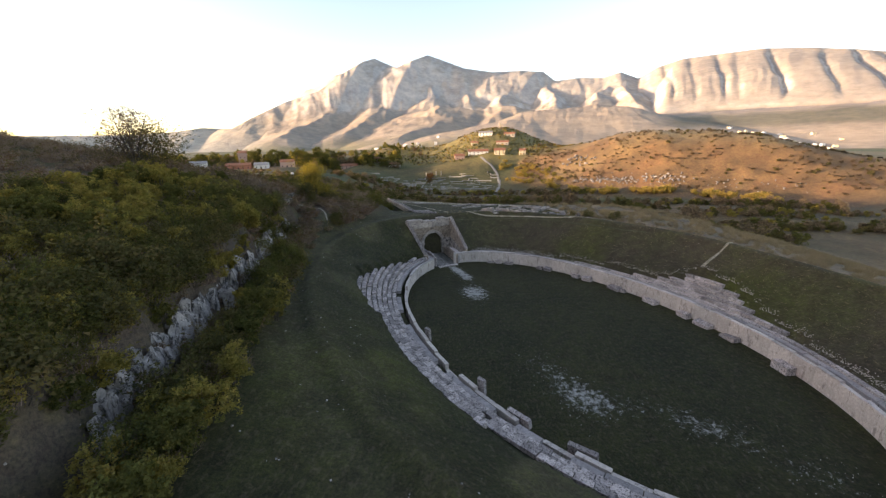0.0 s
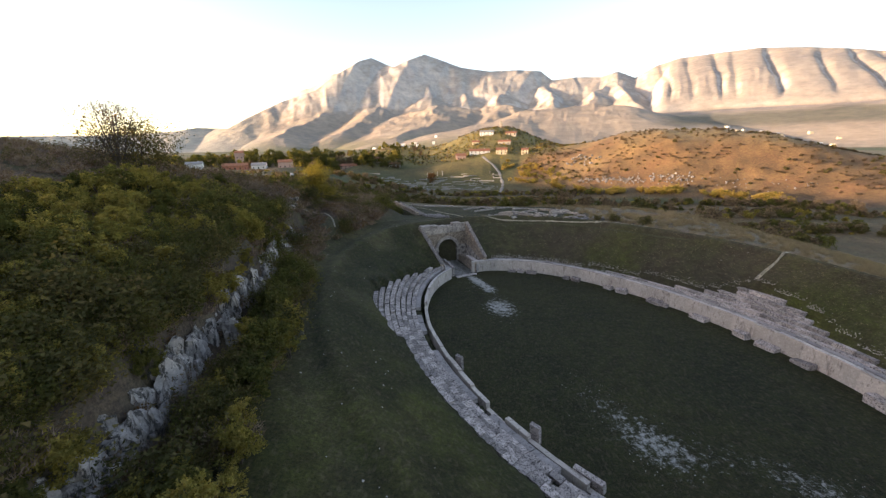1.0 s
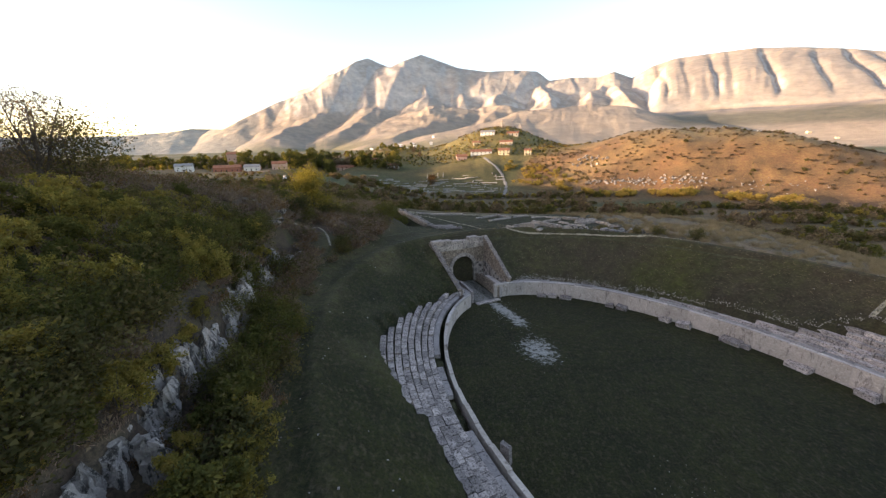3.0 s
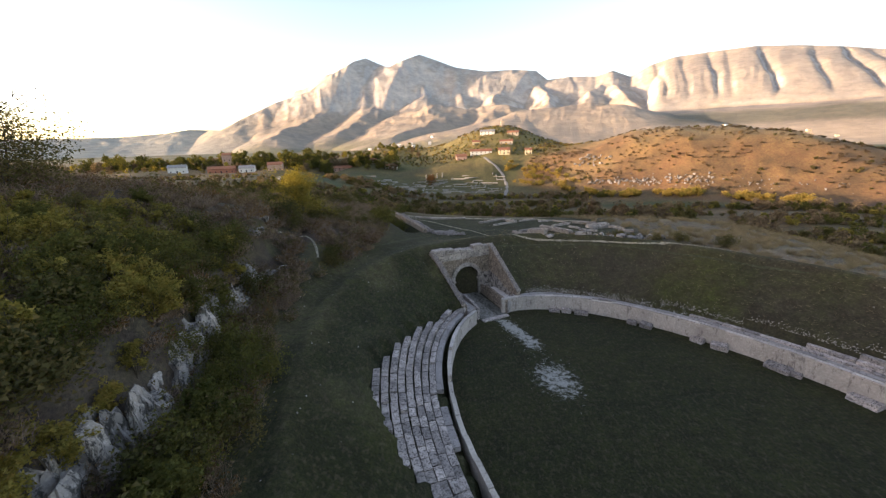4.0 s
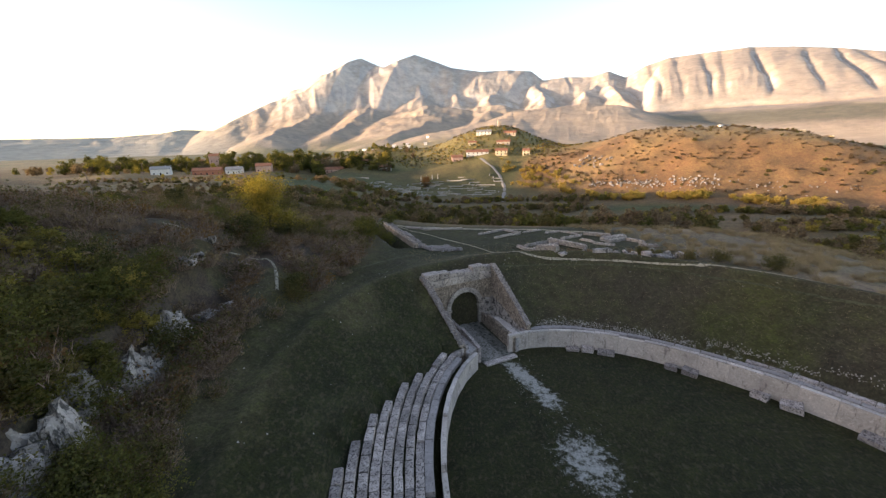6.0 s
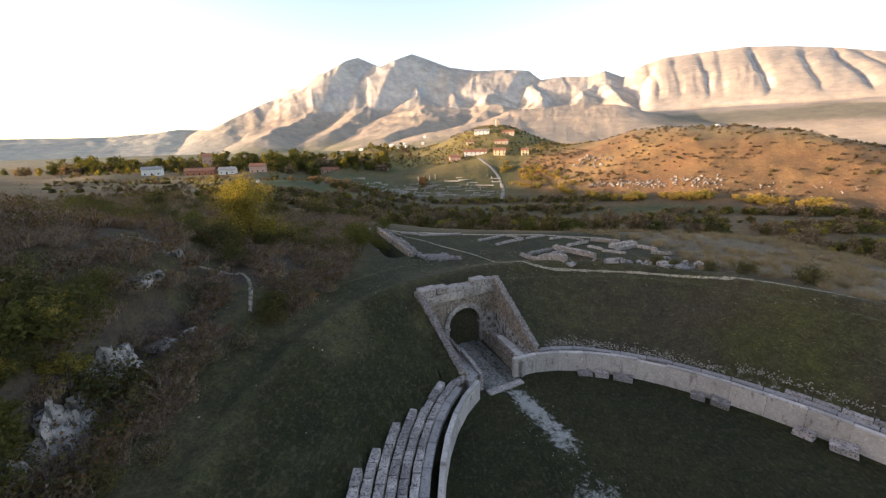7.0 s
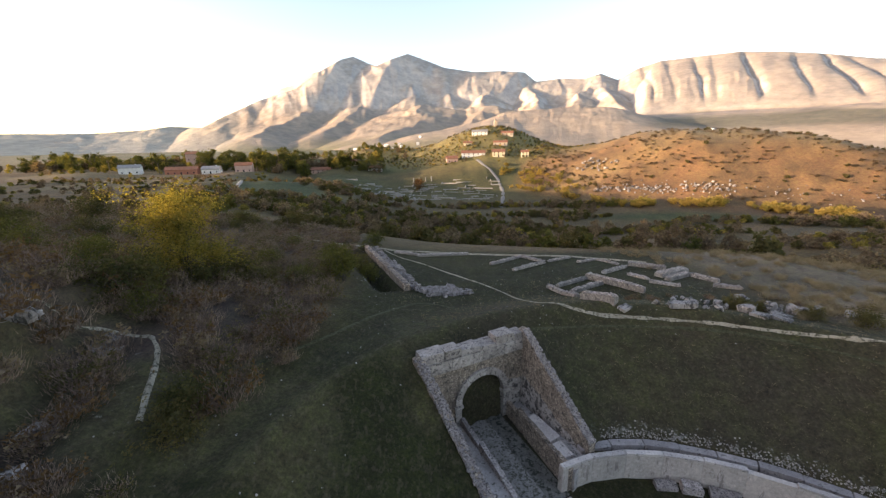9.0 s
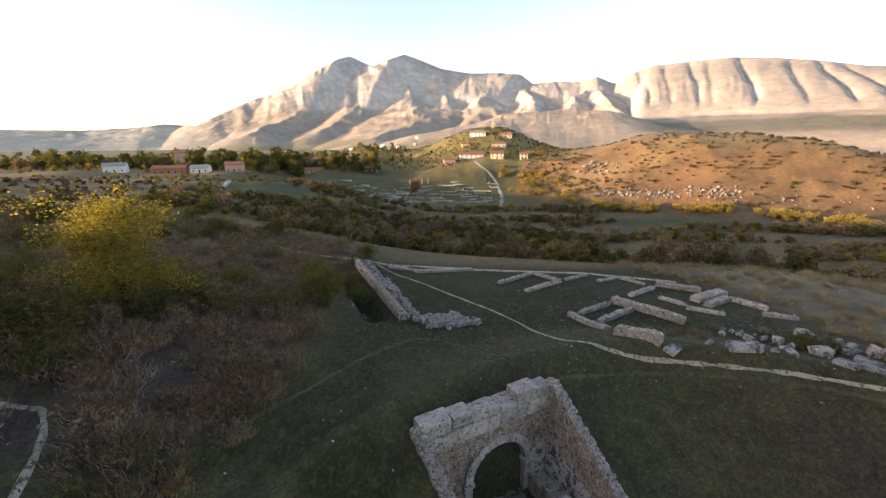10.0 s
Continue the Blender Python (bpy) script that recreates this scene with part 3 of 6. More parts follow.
def part(name, bm, material, parent=None, label="", smooth=False):
    me = bpy.data.meshes.new(name)
    bm.to_mesh(me)
    bm.free()
    me.materials.append(material)
    if smooth:
        me.polygons.foreach_set("use_smooth", np.full(len(me.polygons), True))
    ob = new(name, me)
    if parent is not None:
        ob.parent = parent
    return tagged(ob, label)


def holder(name, label, category, group="", kind="", at=(0, 0, 0)):
    ob = new(name)
    ob.location = at
    ob.empty_display_size = 0.3
    return tagged(ob, label, category, group, kind)


def mesh_object(name, verts, faces, material, parent=None, smooth=False):
    me = bpy.data.meshes.new(name)
    me.from_pydata([tuple(v) for v in verts], [], [tuple(int(i) for i in f) for f in faces])
    me.materials.append(material)
    if smooth:
        me.polygons.foreach_set("use_smooth", np.full(len(me.polygons), True))
    ob = new(name, me)
    if parent is not None:
        ob.parent = parent
    return ob


def chamfered(bm, corners, cut=0.06, jit=0.0, inset=0.02):
    """A worn block: eight corners (bottom four, top four, in turn), edges taken off."""
    c = np.array(corners, float)
    if jit:
        c = c + rng.uniform(-jit, jit, c.shape)
    mid = c.mean(0)
    near = {0: (1, 3, 4), 1: (0, 2, 5), 2: (1, 3, 6), 3: (0, 2, 7), 4: (5, 7, 0), 5: (4, 6, 1), 6: (5, 7, 2), 7: (4, 6, 3)}
    pts = []
    for i in range(8):
        for j in near[i]:
            e = c[j] - c[i]
            l = np.linalg.norm(e) + 1e-6
            k = min(cut * rng.uniform(0.5, 1.6), 0.3 * l)
            inward = (mid - c[i]) * inset
            pts.append(c[i] + e / l * k + inward)
    vs = [bm.verts.new(p) for p in pts]
    bmesh.ops.convex_hull(bm, input=vs)


def lumps(name, items, material, parent=None, wild=0.3):
    """Many small rough stones in one mesh, from (x, y, z, half length, half width, height, turn)."""
    it = np.array(items, float)
    n = len(it)
    unit = np.array([(-1, -1, -0.5), (1, -1, -0.5), (1, 1, -0.5), (-1, 1, -0.5), (-0.8, -0.8, 1), (0.8, -0.8, 1), (0.8, 0.8, 1), (-0.8, 0.8, 1)], float)
    v = unit[None] + rng.uniform(-wild, wild, (n, 8, 3))
    v = v * it[:, None, 3:6]
    c, s_ = np.cos(it[:, 6])[:, None], np.sin(it[:, 6])[:, None]
    v = np.stack([v[..., 0] * c - v[..., 1] * s_ + it[:, None, 0], v[..., 0] * s_ + v[..., 1] * c + it[:, None, 1], v[..., 2] + it[:, None, 2]], -1)
    quad = np.array([(3, 2, 1, 0), (4, 5, 6, 7), (0, 1, 5, 4), (1, 2, 6, 5), (2, 3, 7, 6), (3, 0, 4, 7)])
    f = (quad[None] + 8 * np.arange(n)[:, None, None]).reshape(-1, 4)
    return mesh_object(name, v.reshape(-1, 3), f, material, parent)


def gz(x, y):
    return float(ground_z(np.array([x]), np.array([y]))[0])


def on_ring(t, d):
    """The point d metres outside the arena's edge at ring angle t, and the outward direction."""
    c, s = math.cos(t), math.sin(t)
    nx, ny = c / AX, s / BX
    l = math.hypot(nx, ny)
    u, v = AX * c + d * nx / l, BX * s + d * ny / l
    return np.array((CX + u * UX + v * UY, CY + u * UY - v * UX))


def ring_angles(step):
    """Ring angles that part the edge into lengths of about step."""
    ts = np.linspace(0, 2 * math.pi, 2000)
    arc = np.concatenate([[0], np.cumsum(np.hypot(AX * np.diff(np.cos(ts)), BX * np.diff(np.sin(ts))))])
    n = int(arc[-1] / step)
    return np.interp(np.linspace(0, arc[-1], n + 1), arc, ts)


def gate_pq(x, y):
    return (x - GX) * FX + (y - GY) * FY, -(x - GX) * FY + (y - GY) * FX


def gp(p, q, z):
    return (GX + p * FX - q * FY, GY + p * FY + q * FX, z)


def hexa(p0, p1, q0, q1, z0, z1):
    return [gp(p, q, z) for z in (z0, z1) for p, q in ((p0, q0), (p1, q0), (p1, q1), (p0, q1))]


# ---- arena wall ----
wall = holder("arena_wall", "pale limestone slab wall ringing the grassy arena", "wall", kind="structure")
ta = ring_angles(2.6)
for i in range(len(ta) - 1):
    t0, t1 = ta[i] + 0.00015, ta[i + 1] - 0.00015
    p, q = gate_pq(*on_ring((t0 + t1) / 2, 0.2))
    if abs(p) < 2.3 and q > -6:
        continue
    u = AX * math.cos(t0)
    low = 0.0
    if math.sin(t0) < 0:                                   # worn, broken side
        low = 0.15 + 0.5 * abs(rng.normal()) * (u < 22)
    h = PODIUM - min(low, 1.1) + rng.uniform(-0.04, 0.04)
    a0, a1, b0, b1 = on_ring(t0, 0), on_ring(t1, 0), on_ring(t0, 0.42), on_ring(t1, 0.42)
    lean = rng.uniform(-0.012, 0.012)
    bm = bmesh.new()
    ring4 = [a0, a1, b1, b0]
    out = (b0 - a0) / 0.42
    chamfered(bm, [(*r, -0.3) for r in ring4] + [(*(r + out * lean), h + rng.uniform(-0.01, 0.01)) for r in ring4], 0.012, 0, 0.004)
    part("slab", bm, m_podium, wall)
    if rng.random() < 0.93:                                 # rounded coping stone
        bm = bmesh.new()
        a0, a1, b0, b1 = on_ring(t0, -0.03), on_ring(t1, -0.03), on_ring(t0, 0.40), on_ring(t1, 0.40)
        ring4 = [a0, a1, b1, b0]
        chamfered(bm, [(*r, h - 0.02) for r in ring4] + [(*r, h + 0.15) for r in ring4], 0.05, 0.01)
        if math.sin(t0) > 0 or u > 22:
            part("coping", bm, m_coping, wall)
        else:
            bm.free()

# kerb of the gutter behind the wall
for side in (1, -1):
    kerb = holder("gutter_kerb", "worn limestone kerb along the gutter behind the arena wall", "kerb", "gutter kerbs", "structure")
    tk = ring_angles(2.3)
    for i in range(len(tk) - 1):
        t0, t1 = tk[i] + 0.0006, tk[i + 1] - 0.0006
        if math.sin((t0 + t1) / 2) * side < 0:
            continue
        p, q = gate_pq(*on_ring((t0 + t1) / 2, 1.2))
        if abs(p) < 4.4 and q > -4:
            continue
        if side < 0 and AX * math.cos(t0) < 20 and rng.random() < 0.25:
            continue
        bm = bmesh.new()
        r4 = [on_ring(t0, 0.98), on_ring(t1, 0.98), on_ring(t1, 1.63), on_ring(t0, 1.63)]
        z = PODIUM - 0.05 + rng.uniform(-0.05, 0.05)
        chamfered(bm, [(*r, z - 0.5) for r in r4] + [(*r, z) for r in r4], 0.05, 0.02)
        part("kerb_stone", bm, m_kerb, kerb)

# ---- seating ----
for side, label in ((-1, "weathered grey limestone seating tiers, broken at their ends"), (1, "stepped limestone seating tiers on the far grass bank")):
    stand = holder("seating_tiers", label, "seating", "seating tiers")
    made, rest = 0, bmesh.new()
    for k in range(9):
        tk = ring_angles((1.0 if side < 0 else 1.7) + 0.1 * (k % 3))
        shift = rng.uniform(0, 0.02)
        for i in range(len(tk) - 1):
            t0, t1 = tk[i] + shift + 0.0007, tk[i + 1] + shift - 0.0007
            tm = (t0 + t1) / 2
            u = AX * math.cos(tm)
            if math.sin(tm) * side < 0 or float(tiers_at(u + rng.uniform(-0.5, 0.5), side)) < k + 1:
                continue
            worn = side < 0 and u < 8
            if worn and rng.random() < 0.03:
                continue
            d0 = FIRST + k * TREAD + rng.uniform(-0.03, 0.03) * (1.5 if worn else 1)
            top = PODIUM + 0.12 + k * RISE + rng.uniform(-0.03, 0.03) * (1.6 if worn else 1) - (0.25 * rng.random() if rng.random() < 0.12 else 0)
            d1 = d0 + TREAD - 0.13
            r4 = [on_ring(t0, d0), on_ring(t1, d0), on_ring(t1, d1), on_ring(t0, d1)]
            bm = rest if made >= 300 else bmesh.new()
            chamfered(bm, [(*r, top - 0.75) for r in r4] + [(*r, top) for r in r4], *((0.05, 0.022) if side < 0 else (0.03, 0.014)))
            if made < 300:
                part("stone_block", bm, m_seat, stand)
            made += 1
    if rest.verts:
        tagged(part("stone_blocks", rest, m_seat, stand), kind="stuff")
    else:
        rest.free()


def boulder_mesh(seed, size=(1, 1, 1)):
    """An angular lump of limestone: broad facets, worn edges."""
    r = np.random.default_rng(100 + seed)
    bm = bmesh.new()
    pts = r.normal(0, 1, (16, 3))
    pts = pts / np.linalg.norm(pts, axis=1)[:, None] * r.uniform(0.42, 0.56, (16, 1))
    vs = [bm.verts.new(p) for p in pts]
    bmesh.ops.convex_hull(bm, input=vs)
    bmesh.ops.bevel(bm, geom=bm.edges[:], offset=0.05, segments=1, affect='EDGES')
    for v in bm.verts:
        v.co = Vector((v.co.x * size[0], v.co.y * size[1], v.co.z * size[2])) * (1 + 0.12 * noise.noise(v.co * 4))
    return bm


def place_meshes(name, meshes, places, label, category, group):
    """One thing for each place (x, y, sink, scale, turn)."""
    for i, (x, y, up, s, turn) in enumerate(places):
        ob = new(name, meshes[i % len(meshes)])
        ob.matrix_world = pose(x, y, gz(x, y) + up, rng.uniform(-9, 9), rng.uniform(-9, 9), turn) @ Matrix.Diagonal((*((s,) * 3 if not isinstance(s, tuple) else s), 1))
        tagged(ob, label, category, group)


def keep_mesh(bm, name, material, smooth=False):
    me = bpy.data.meshes.new(name)
    bm.to_mesh(me)
    bm.free()
    me.materials.append(material)
    if smooth:
        me.polygons.foreach_set("use_smooth", np.full(len(me.polygons), True))
    return me


def cut_block(w, d, h, cut=0.08, jit=0.04):
    bm = bmesh.new()
    chamfered(bm, [(x * w / 2, y * d / 2, z) for z in (0, h) for x, y in ((-1, -1), (1, -1), (1, 1), (-1, 1))], cut, jit)
    return bm


# fallen blocks at the foot of the wall
fallen = [keep_mesh(cut_block(1.5, 0.9, 0.75), "fallen_block", m_seat), keep_mesh(cut_block(1.2, 0.8, 0.65, 0.12, 0.08), "fallen_block", m_seat), keep_mesh(cut_block(1.9, 0.9, 0.55), "fallen_block", m_seat)]
for x, y, s in ((9.6, 74.9, 0.8), (11.2, 74.3, 0.9), (13.2, 73.6, 1.0), (19.0, 70.2, 0.8), (20.2, 69.3, 1.0), (23.9, 64.6, 1.1), (25.3, 62.6, 1.1), (28.4, 58.3, 1.2), (28.2, 56.6, 0.7), (27.2, 56.4, 0.6), (31.8, 52.8, 1.2), (34.0, 48.0, 1.1), (34.7, 45.2, 1.2), (35.9, 41.5, 1.1), (36.6, 34.6, 1.3)):
    t = min(np.linspace(0, 2 * math.pi, 400), key=lambda a: float(np.hypot(*(on_ring(a, -0.75) - np.array((x, y))))))
    px, py = on_ring(t, -0.62)
    a, b2 = on_ring(t - 0.01, 0), on_ring(t + 0.01, 0)
    turn = math.degrees(math.atan2(b2[1] - a[1], b2[0] - a[0]))
    place_meshes("fallen_block", [fallen[int(rng.integers(3))]], [(px, py, -0.12, s, turn + rng.uniform(-7, 7))], "squared grey limestone block lying against the arena wall", "stone block", "blocks along the arena wall")
# upright slabs still standing on the broken side
slab_mesh = keep_mesh(cut_block(2.3, 0.4, 1.0, 0.05, 0.03), "upright_slab", m_seat)
for (x0, y0), (x1, y1) in (((6.4, 27.0), (8.4, 24.9)), ((10.6, 22.8), (12.5, 21.5))):
    ob = new("upright_slab", slab_mesh)
    ob.matrix_world = pose((x0 + x1) / 2, (y0 + y1) / 2, 0.75, 14, 0, math.degrees(math.atan2(y1 - y0, x1 - x0)))
    tagged(ob, "tall grey stone slab standing at the arena's broken edge", "stone slab", "upright slabs")
small_slab = keep_mesh(cut_block(0.9, 0.35, 1.7, 0.06, 0.05), "upright_slab", m_seat)
for x, y in ((4.4, 29.8), (-1.4, 40.2)):
    ob = new("upright_slab", small_slab)
    ob.matrix_world = pose(x, y, 0.8, 5, 0, -50)
    tagged(ob, "short grey stone slab standing at the arena's broken edge", "stone slab", "upright slabs")

# ---- gate ----
gate = holder("gate", "ruined arched stone gate with sloping rubble wing walls", "gate")
QF = 9.05
ACX, AR, SPRING = 0.65, 2.2, 2.8          # arch: middle, clear radius, springing height


def masonry_sheet(name, grid, material, parent, thick, jit=0.04):
    """A thick wall from a grid of points on its front face, pushed back along q by thick."""
    g = np.array(grid)
    n, m = g.shape[:2]
    f = g + rng.uniform(-jit, jit, g.shape)
    back = g.copy()
    off = np.array(gp(0, thick, 0)) - np.array(gp(0, 0, 0))
    back = back + off
    verts = np.concatenate([f.reshape(-1, 3), back.reshape(-1, 3)])
    k = n * m
    idx = np.arange(k).reshape(n, m)
    faces = []
    for i in range(n - 1):
        for j in range(m - 1):
            faces.append((idx[i, j], idx[i, j + 1], idx[i + 1, j + 1], idx[i + 1, j]))
            faces.append((idx[i, j] + k, idx[i + 1, j] + k, idx[i + 1, j + 1] + k, idx[i, j + 1] + k))
    edge = list(idx[0]) + list(idx[1:, -1]) + list(idx[-1, -2::-1]) + list(idx[-2:0:-1, 0])
    for a, c in zip(edge, edge[1:] + edge[:1]):
        faces.append((a, a + k, c + k, c))
    return mesh_object(name, verts, faces, material, parent)


def front(p, z, q=QF):
    return gp(p, q, z)


TOPZ = 6.35
# the wall round the arch: left, right, and above
masonry_sheet("wall_panel", [[front(p, z) for p in np.linspace(-5.0, ACX - AR, 9)] for z in np.linspace(-0.3, SPRING, 9)], m_rubble, gate, 1.3)
masonry_sheet("wall_panel", [[front(p, z) for p in np.linspace(ACX + AR, 5.1, 7)] for z in np.linspace(-0.3, SPRING, 9)], m_rubble, gate, 1.3)
arch_t = np.linspace(math.pi, 0, 25)
pl = np.concatenate([np.linspace(-5.0, ACX - AR, 10)[:-1], ACX + AR * np.cos(arch_t), np.linspace(ACX + AR, 5.1, 8)[1:]])
zl = np.concatenate([np.full(9, SPRING), SPRING + AR * np.sin(arch_t), np.full(7, SPRING)])
masonry_sheet("wall_panel", [[front(p, z + (TOPZ - z) * s) for p, z in zip(pl, zl)] for s in np.linspace(0, 1, 7)], m_rubble, gate, 1.3, 0.03)
# voussoirs and piers
for i in range(13):
    a0, a1 = math.pi * i / 13 + 0.006, math.pi * (i + 1) / 13 - 0.006
    bm = bmesh.new()
    cs = [(ACX + r * math.cos(a), SPRING + r * math.sin(a)) for a, r in ((a0, AR - 0.04), (a1, AR - 0.04), (a1, AR + 0.58), (a0, AR + 0.58))]
    chamfered(bm, [gp(p, QF + 0.5, z) for p, z in cs] + [gp(p, QF - 0.22, z) for p, z in cs], 0.03)
    part("arch_stone", bm, m_dressed, gate)
for s in (-1, 1):
    x0 = ACX + s * (AR + 0.27)
    z = -0.2
    while z < SPRING - 0.35:
        h = min(rng.uniform(0.55, 0.8), SPRING - 0.32 - z)
        bm = bmesh.new()
        chamfered(bm, hexa(x0 - 0.31, x0 + 0.31, QF - 0.18, QF + 0.6, z, z + h - 0.015), 0.03, 0.012)
        part("pier_stone", bm, m_dressed, gate)
        z += h
    bm = bmesh.new()
    chamfered(bm, hexa(x0 - 0.42, x0 + 0.42, QF - 0.32, QF + 0.6, SPRING - 0.30, SPRING - 0.02), 0.05, 0.01)
    part("impost", bm, m_dressed, gate)
# lintel course and the top course
for z0, z1, q0, q1, mean, name in ((6.32, 7.35, -0.12, 1.3, 2.6, "lintel_stone"), (7.36, 7.86, -0.04, 1.25, 1.7, "cornice_stone")):
    p = -5.0
    while p < 4.9:
        w = min(rng.uniform(0.8, 1.25) * mean, 5.05 - p)
        bm = bmesh.new()
        top = z1 + (rng.choice([-0.12, 0.0, 0.02, 0.30]) + rng.uniform(-0.05, 0.05) if z1 > 7.5 else 0.0)
        chamfered(bm, hexa(p + 0.01, p + w - 0.01, QF + q0, QF + q1, z0, top), 0.07, 0.03 if z1 < 7.5 else 0.06)
        part(name, bm, m_dressed, gate)
        p += w
# wing walls: sloping tops, slightly splayed
for s, (pa, pb), (fa, fb), zend, qend in ((1, (4.9, 5.55), (4.5, 5.15), 2.7, 0.6), (-1, (-5.55, -4.8), (-4.75, -4.05), 2.5, 0.5)):
    n = 26
    verts, faces = [], []
    for i in range(n + 1):
        k = i / n
        q = QF + 0.6 + (qend - QF - 0.6) * k
        z = 8.05 + (zend - 8.05) * np.clip((QF - q) / (QF - qend), 0, 1)
        a, c = pa + (fa - pa) * k, pb + (fb - pb) * k
        j = rng.uniform(-0.05, 0.05, 8)
        verts += [gp(a + j[0], q, -0.3), gp(a + j[1], q, z * 0.5), gp(a + j[2], q, z + j[3]), gp((a + c) / 2 + j[4], q, z + 0.10 + j[5]), gp(c + j[6], q, z + j[7]), gp(c, q, -0.3)]
    for i in range(n):
        for k in range(5):
            a = 6 * i + k
            faces.append((a, a + 6, a + 7, a + 1) if s > 0 else (a, a + 1, a + 7, a + 6))
    faces += [tuple(range(6)), tuple(range(6 * n, 6 * n + 6))]
    mesh_object("wing_wall", verts, faces, m_rubble, gate)
    caps = []
    for i in range(620):                                   # loose stones along the top
        k = rng.random()
        q = QF + (qend - QF) * k
        a, c = pa + (fa - pa) * k, pb + (fb - pb) * k
        r = rng.uniform(0.04, 0.11)
        caps.append((*gp(rng.uniform(a, c), q, 8.1 + (zend - 8.05) * k), r, r * rng.uniform(0.7, 1.2), r, rng.uniform(0, 6)))
    tagged(lumps("capping", caps, m_seat, gate), "rough grey stones along the sloping top", kind="stuff")
# turf against the outer side of the wings
for s, c0, c1, zend, qend in ((1, 5.5, 5.1, 2.7, 0.6), (-1, -5.5, -4.7, 2.5, 0.5)):
    rows_t = []
    for q in np.linspace(QF + 1.2, qend - 0.2, 40):
        k = np.clip((QF - q) / (QF - qend), 0, 1)
        z_in = 8.05 + (zend - 8.05) * k - 0.12
        xo, yo, _ = gp(s * 6.7, q, 0)
        z_out = gz(xo, yo) + 0.02
        line = []
        for f in np.linspace(0, 1, 5):
            p_t = (c0 + (c1 - c0) * k - 0.12 * s) * (1 - f) + s * 6.7 * f
            line.append(gp(p_t, q, min(z_in, z_out + 0.25) * (1 - f) + z_out * f + 0.05 * math.sin(7 * q + 3 * f)))
        rows_t.append(line)
    g_t = np.array(rows_t)
    turf = tagged(sheet("turf_edge", g_t[..., 0], g_t[..., 1], g_t[..., 2], m_ground), "grass bank closing against the gate's wing wall", "grass bank", kind="structure")
    set_cover(turf, *cover(g_t[..., 0], g_t[..., 1]))
# old plaster left on the inner faces
for nm in ("wing", "front"):
    verts, faces, nq = [], [], 22
    for i in range(nq + 1):
        k = i / nq
        hz = 3.9 - 2.0 * k + 1.1 * float(fbm(np.array([k * 6]), np.array([3.0]), 4, 33)[0]) if nm == "wing" else 3.6 + 0.9 * float(fbm(np.array([k * 4]), np.array([5.0]), 4, 34)[0])
        for j in range(7):
            z = 0.4 + (hz - 0.4) * j / 6
            w = rng.uniform(-0.02, 0.02)
            if nm == "wing":
                q = QF - 0.15 - 7.2 * k
                verts.append(gp(4.82 - 0.4 * (QF + 0.6 - q) / 9.05 + w - (0.02 if j < 6 else -0.06), q, z))
            else:
                verts.append(gp(3.25 + 1.55 * k, QF - 0.085 + w + (0.0 if j < 6 else 0.06), z))
    for i in range(nq):
        for j in range(6):
            a = 7 * i + j
            faces.append((a, a + 1, a + 8, a + 7))
    mesh_object("plaster", verts, faces, m_plaster, gate, True)
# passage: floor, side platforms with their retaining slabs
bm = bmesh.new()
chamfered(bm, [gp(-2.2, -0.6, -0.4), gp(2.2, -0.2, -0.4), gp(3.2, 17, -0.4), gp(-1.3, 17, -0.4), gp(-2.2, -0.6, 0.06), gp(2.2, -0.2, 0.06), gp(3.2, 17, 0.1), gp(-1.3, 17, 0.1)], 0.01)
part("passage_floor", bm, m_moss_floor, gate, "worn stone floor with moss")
bm = bmesh.new()
chamfered(bm, [gp(-1.9, -0.3, 0.0), gp(0.5, -0.3, 0.0), gp(1.5, 14, 0.0), gp(-0.9, 14, 0.0), gp(-1.9, -0.3, 0.13), gp(0.5, -0.3, 0.13), gp(1.5, 14, 0.17), gp(-0.9, 14, 0.17)], 0.03)
part("paving_strip", bm, m_strip, gate, "worn pale paving with moss, beside a dark drain")
for i in range(5):                                         # side slabs of the sunken way
    for s in (-1, 1):
        q0, q1 = 0.2 + i * 1.75, 0.2 + (i + 1) * 1.75 - 0.02
        e = lambda q: (-2.2 + 0.95 * q / 9 if s < 0 else 2.2 + 1.0 * q / 9)
        bm = bmesh.new()
        h = 1.95 - (0.5 if i == 4 else 0.0) + rng.uniform(-0.06, 0.06) - (0.4 if (s < 0 and i == 3) else 0)
        w = 0.38 * s
        c4 = [gp(e(q0), q0, 0), gp(e(q1), q1, 0), gp(e(q1) + w, q1, 0), gp(e(q0) + w, q0, 0)]
        chamfered(bm, [(x, y, -0.3) for x, y, _ in c4] + [(x, y, h) for x, y, _ in c4], 0.05, 0.01)
        part("side_slab", bm, m_rubble if s > 0 else m_seat, gate)
for s, a0, a1, b0, b1, z in ((1, 2.5, 4.4, 3.4, 4.7, 1.75), (-1, -4.0, -2.5, -4.7, -1.6, 1.7)):
    bm = bmesh.new()
    c4 = [gp(a0, -0.1, 0), gp(a1, 0.5, 0), gp(b1, QF + 0.05, 0), gp(b0, QF + 0.05, 0)]
    chamfered(bm, [(x, y, -0.3) for x, y, _ in c4] + [(x, y, z - (0.9 if i > 1 else 0)) for i, (x, y, _) in enumerate(c4)], 0.04)
    part("platform", bm, m_floor_stone, gate)
bm = bmesh.new()
chamfered(bm, hexa(2.9, 4.1, 3.0, 6.0, 1.2, 1.82), 0.08, 0.06)
part("paving_slab", bm, m_coping, gate, "pale cracked paving slab")
bm = bmesh.new()
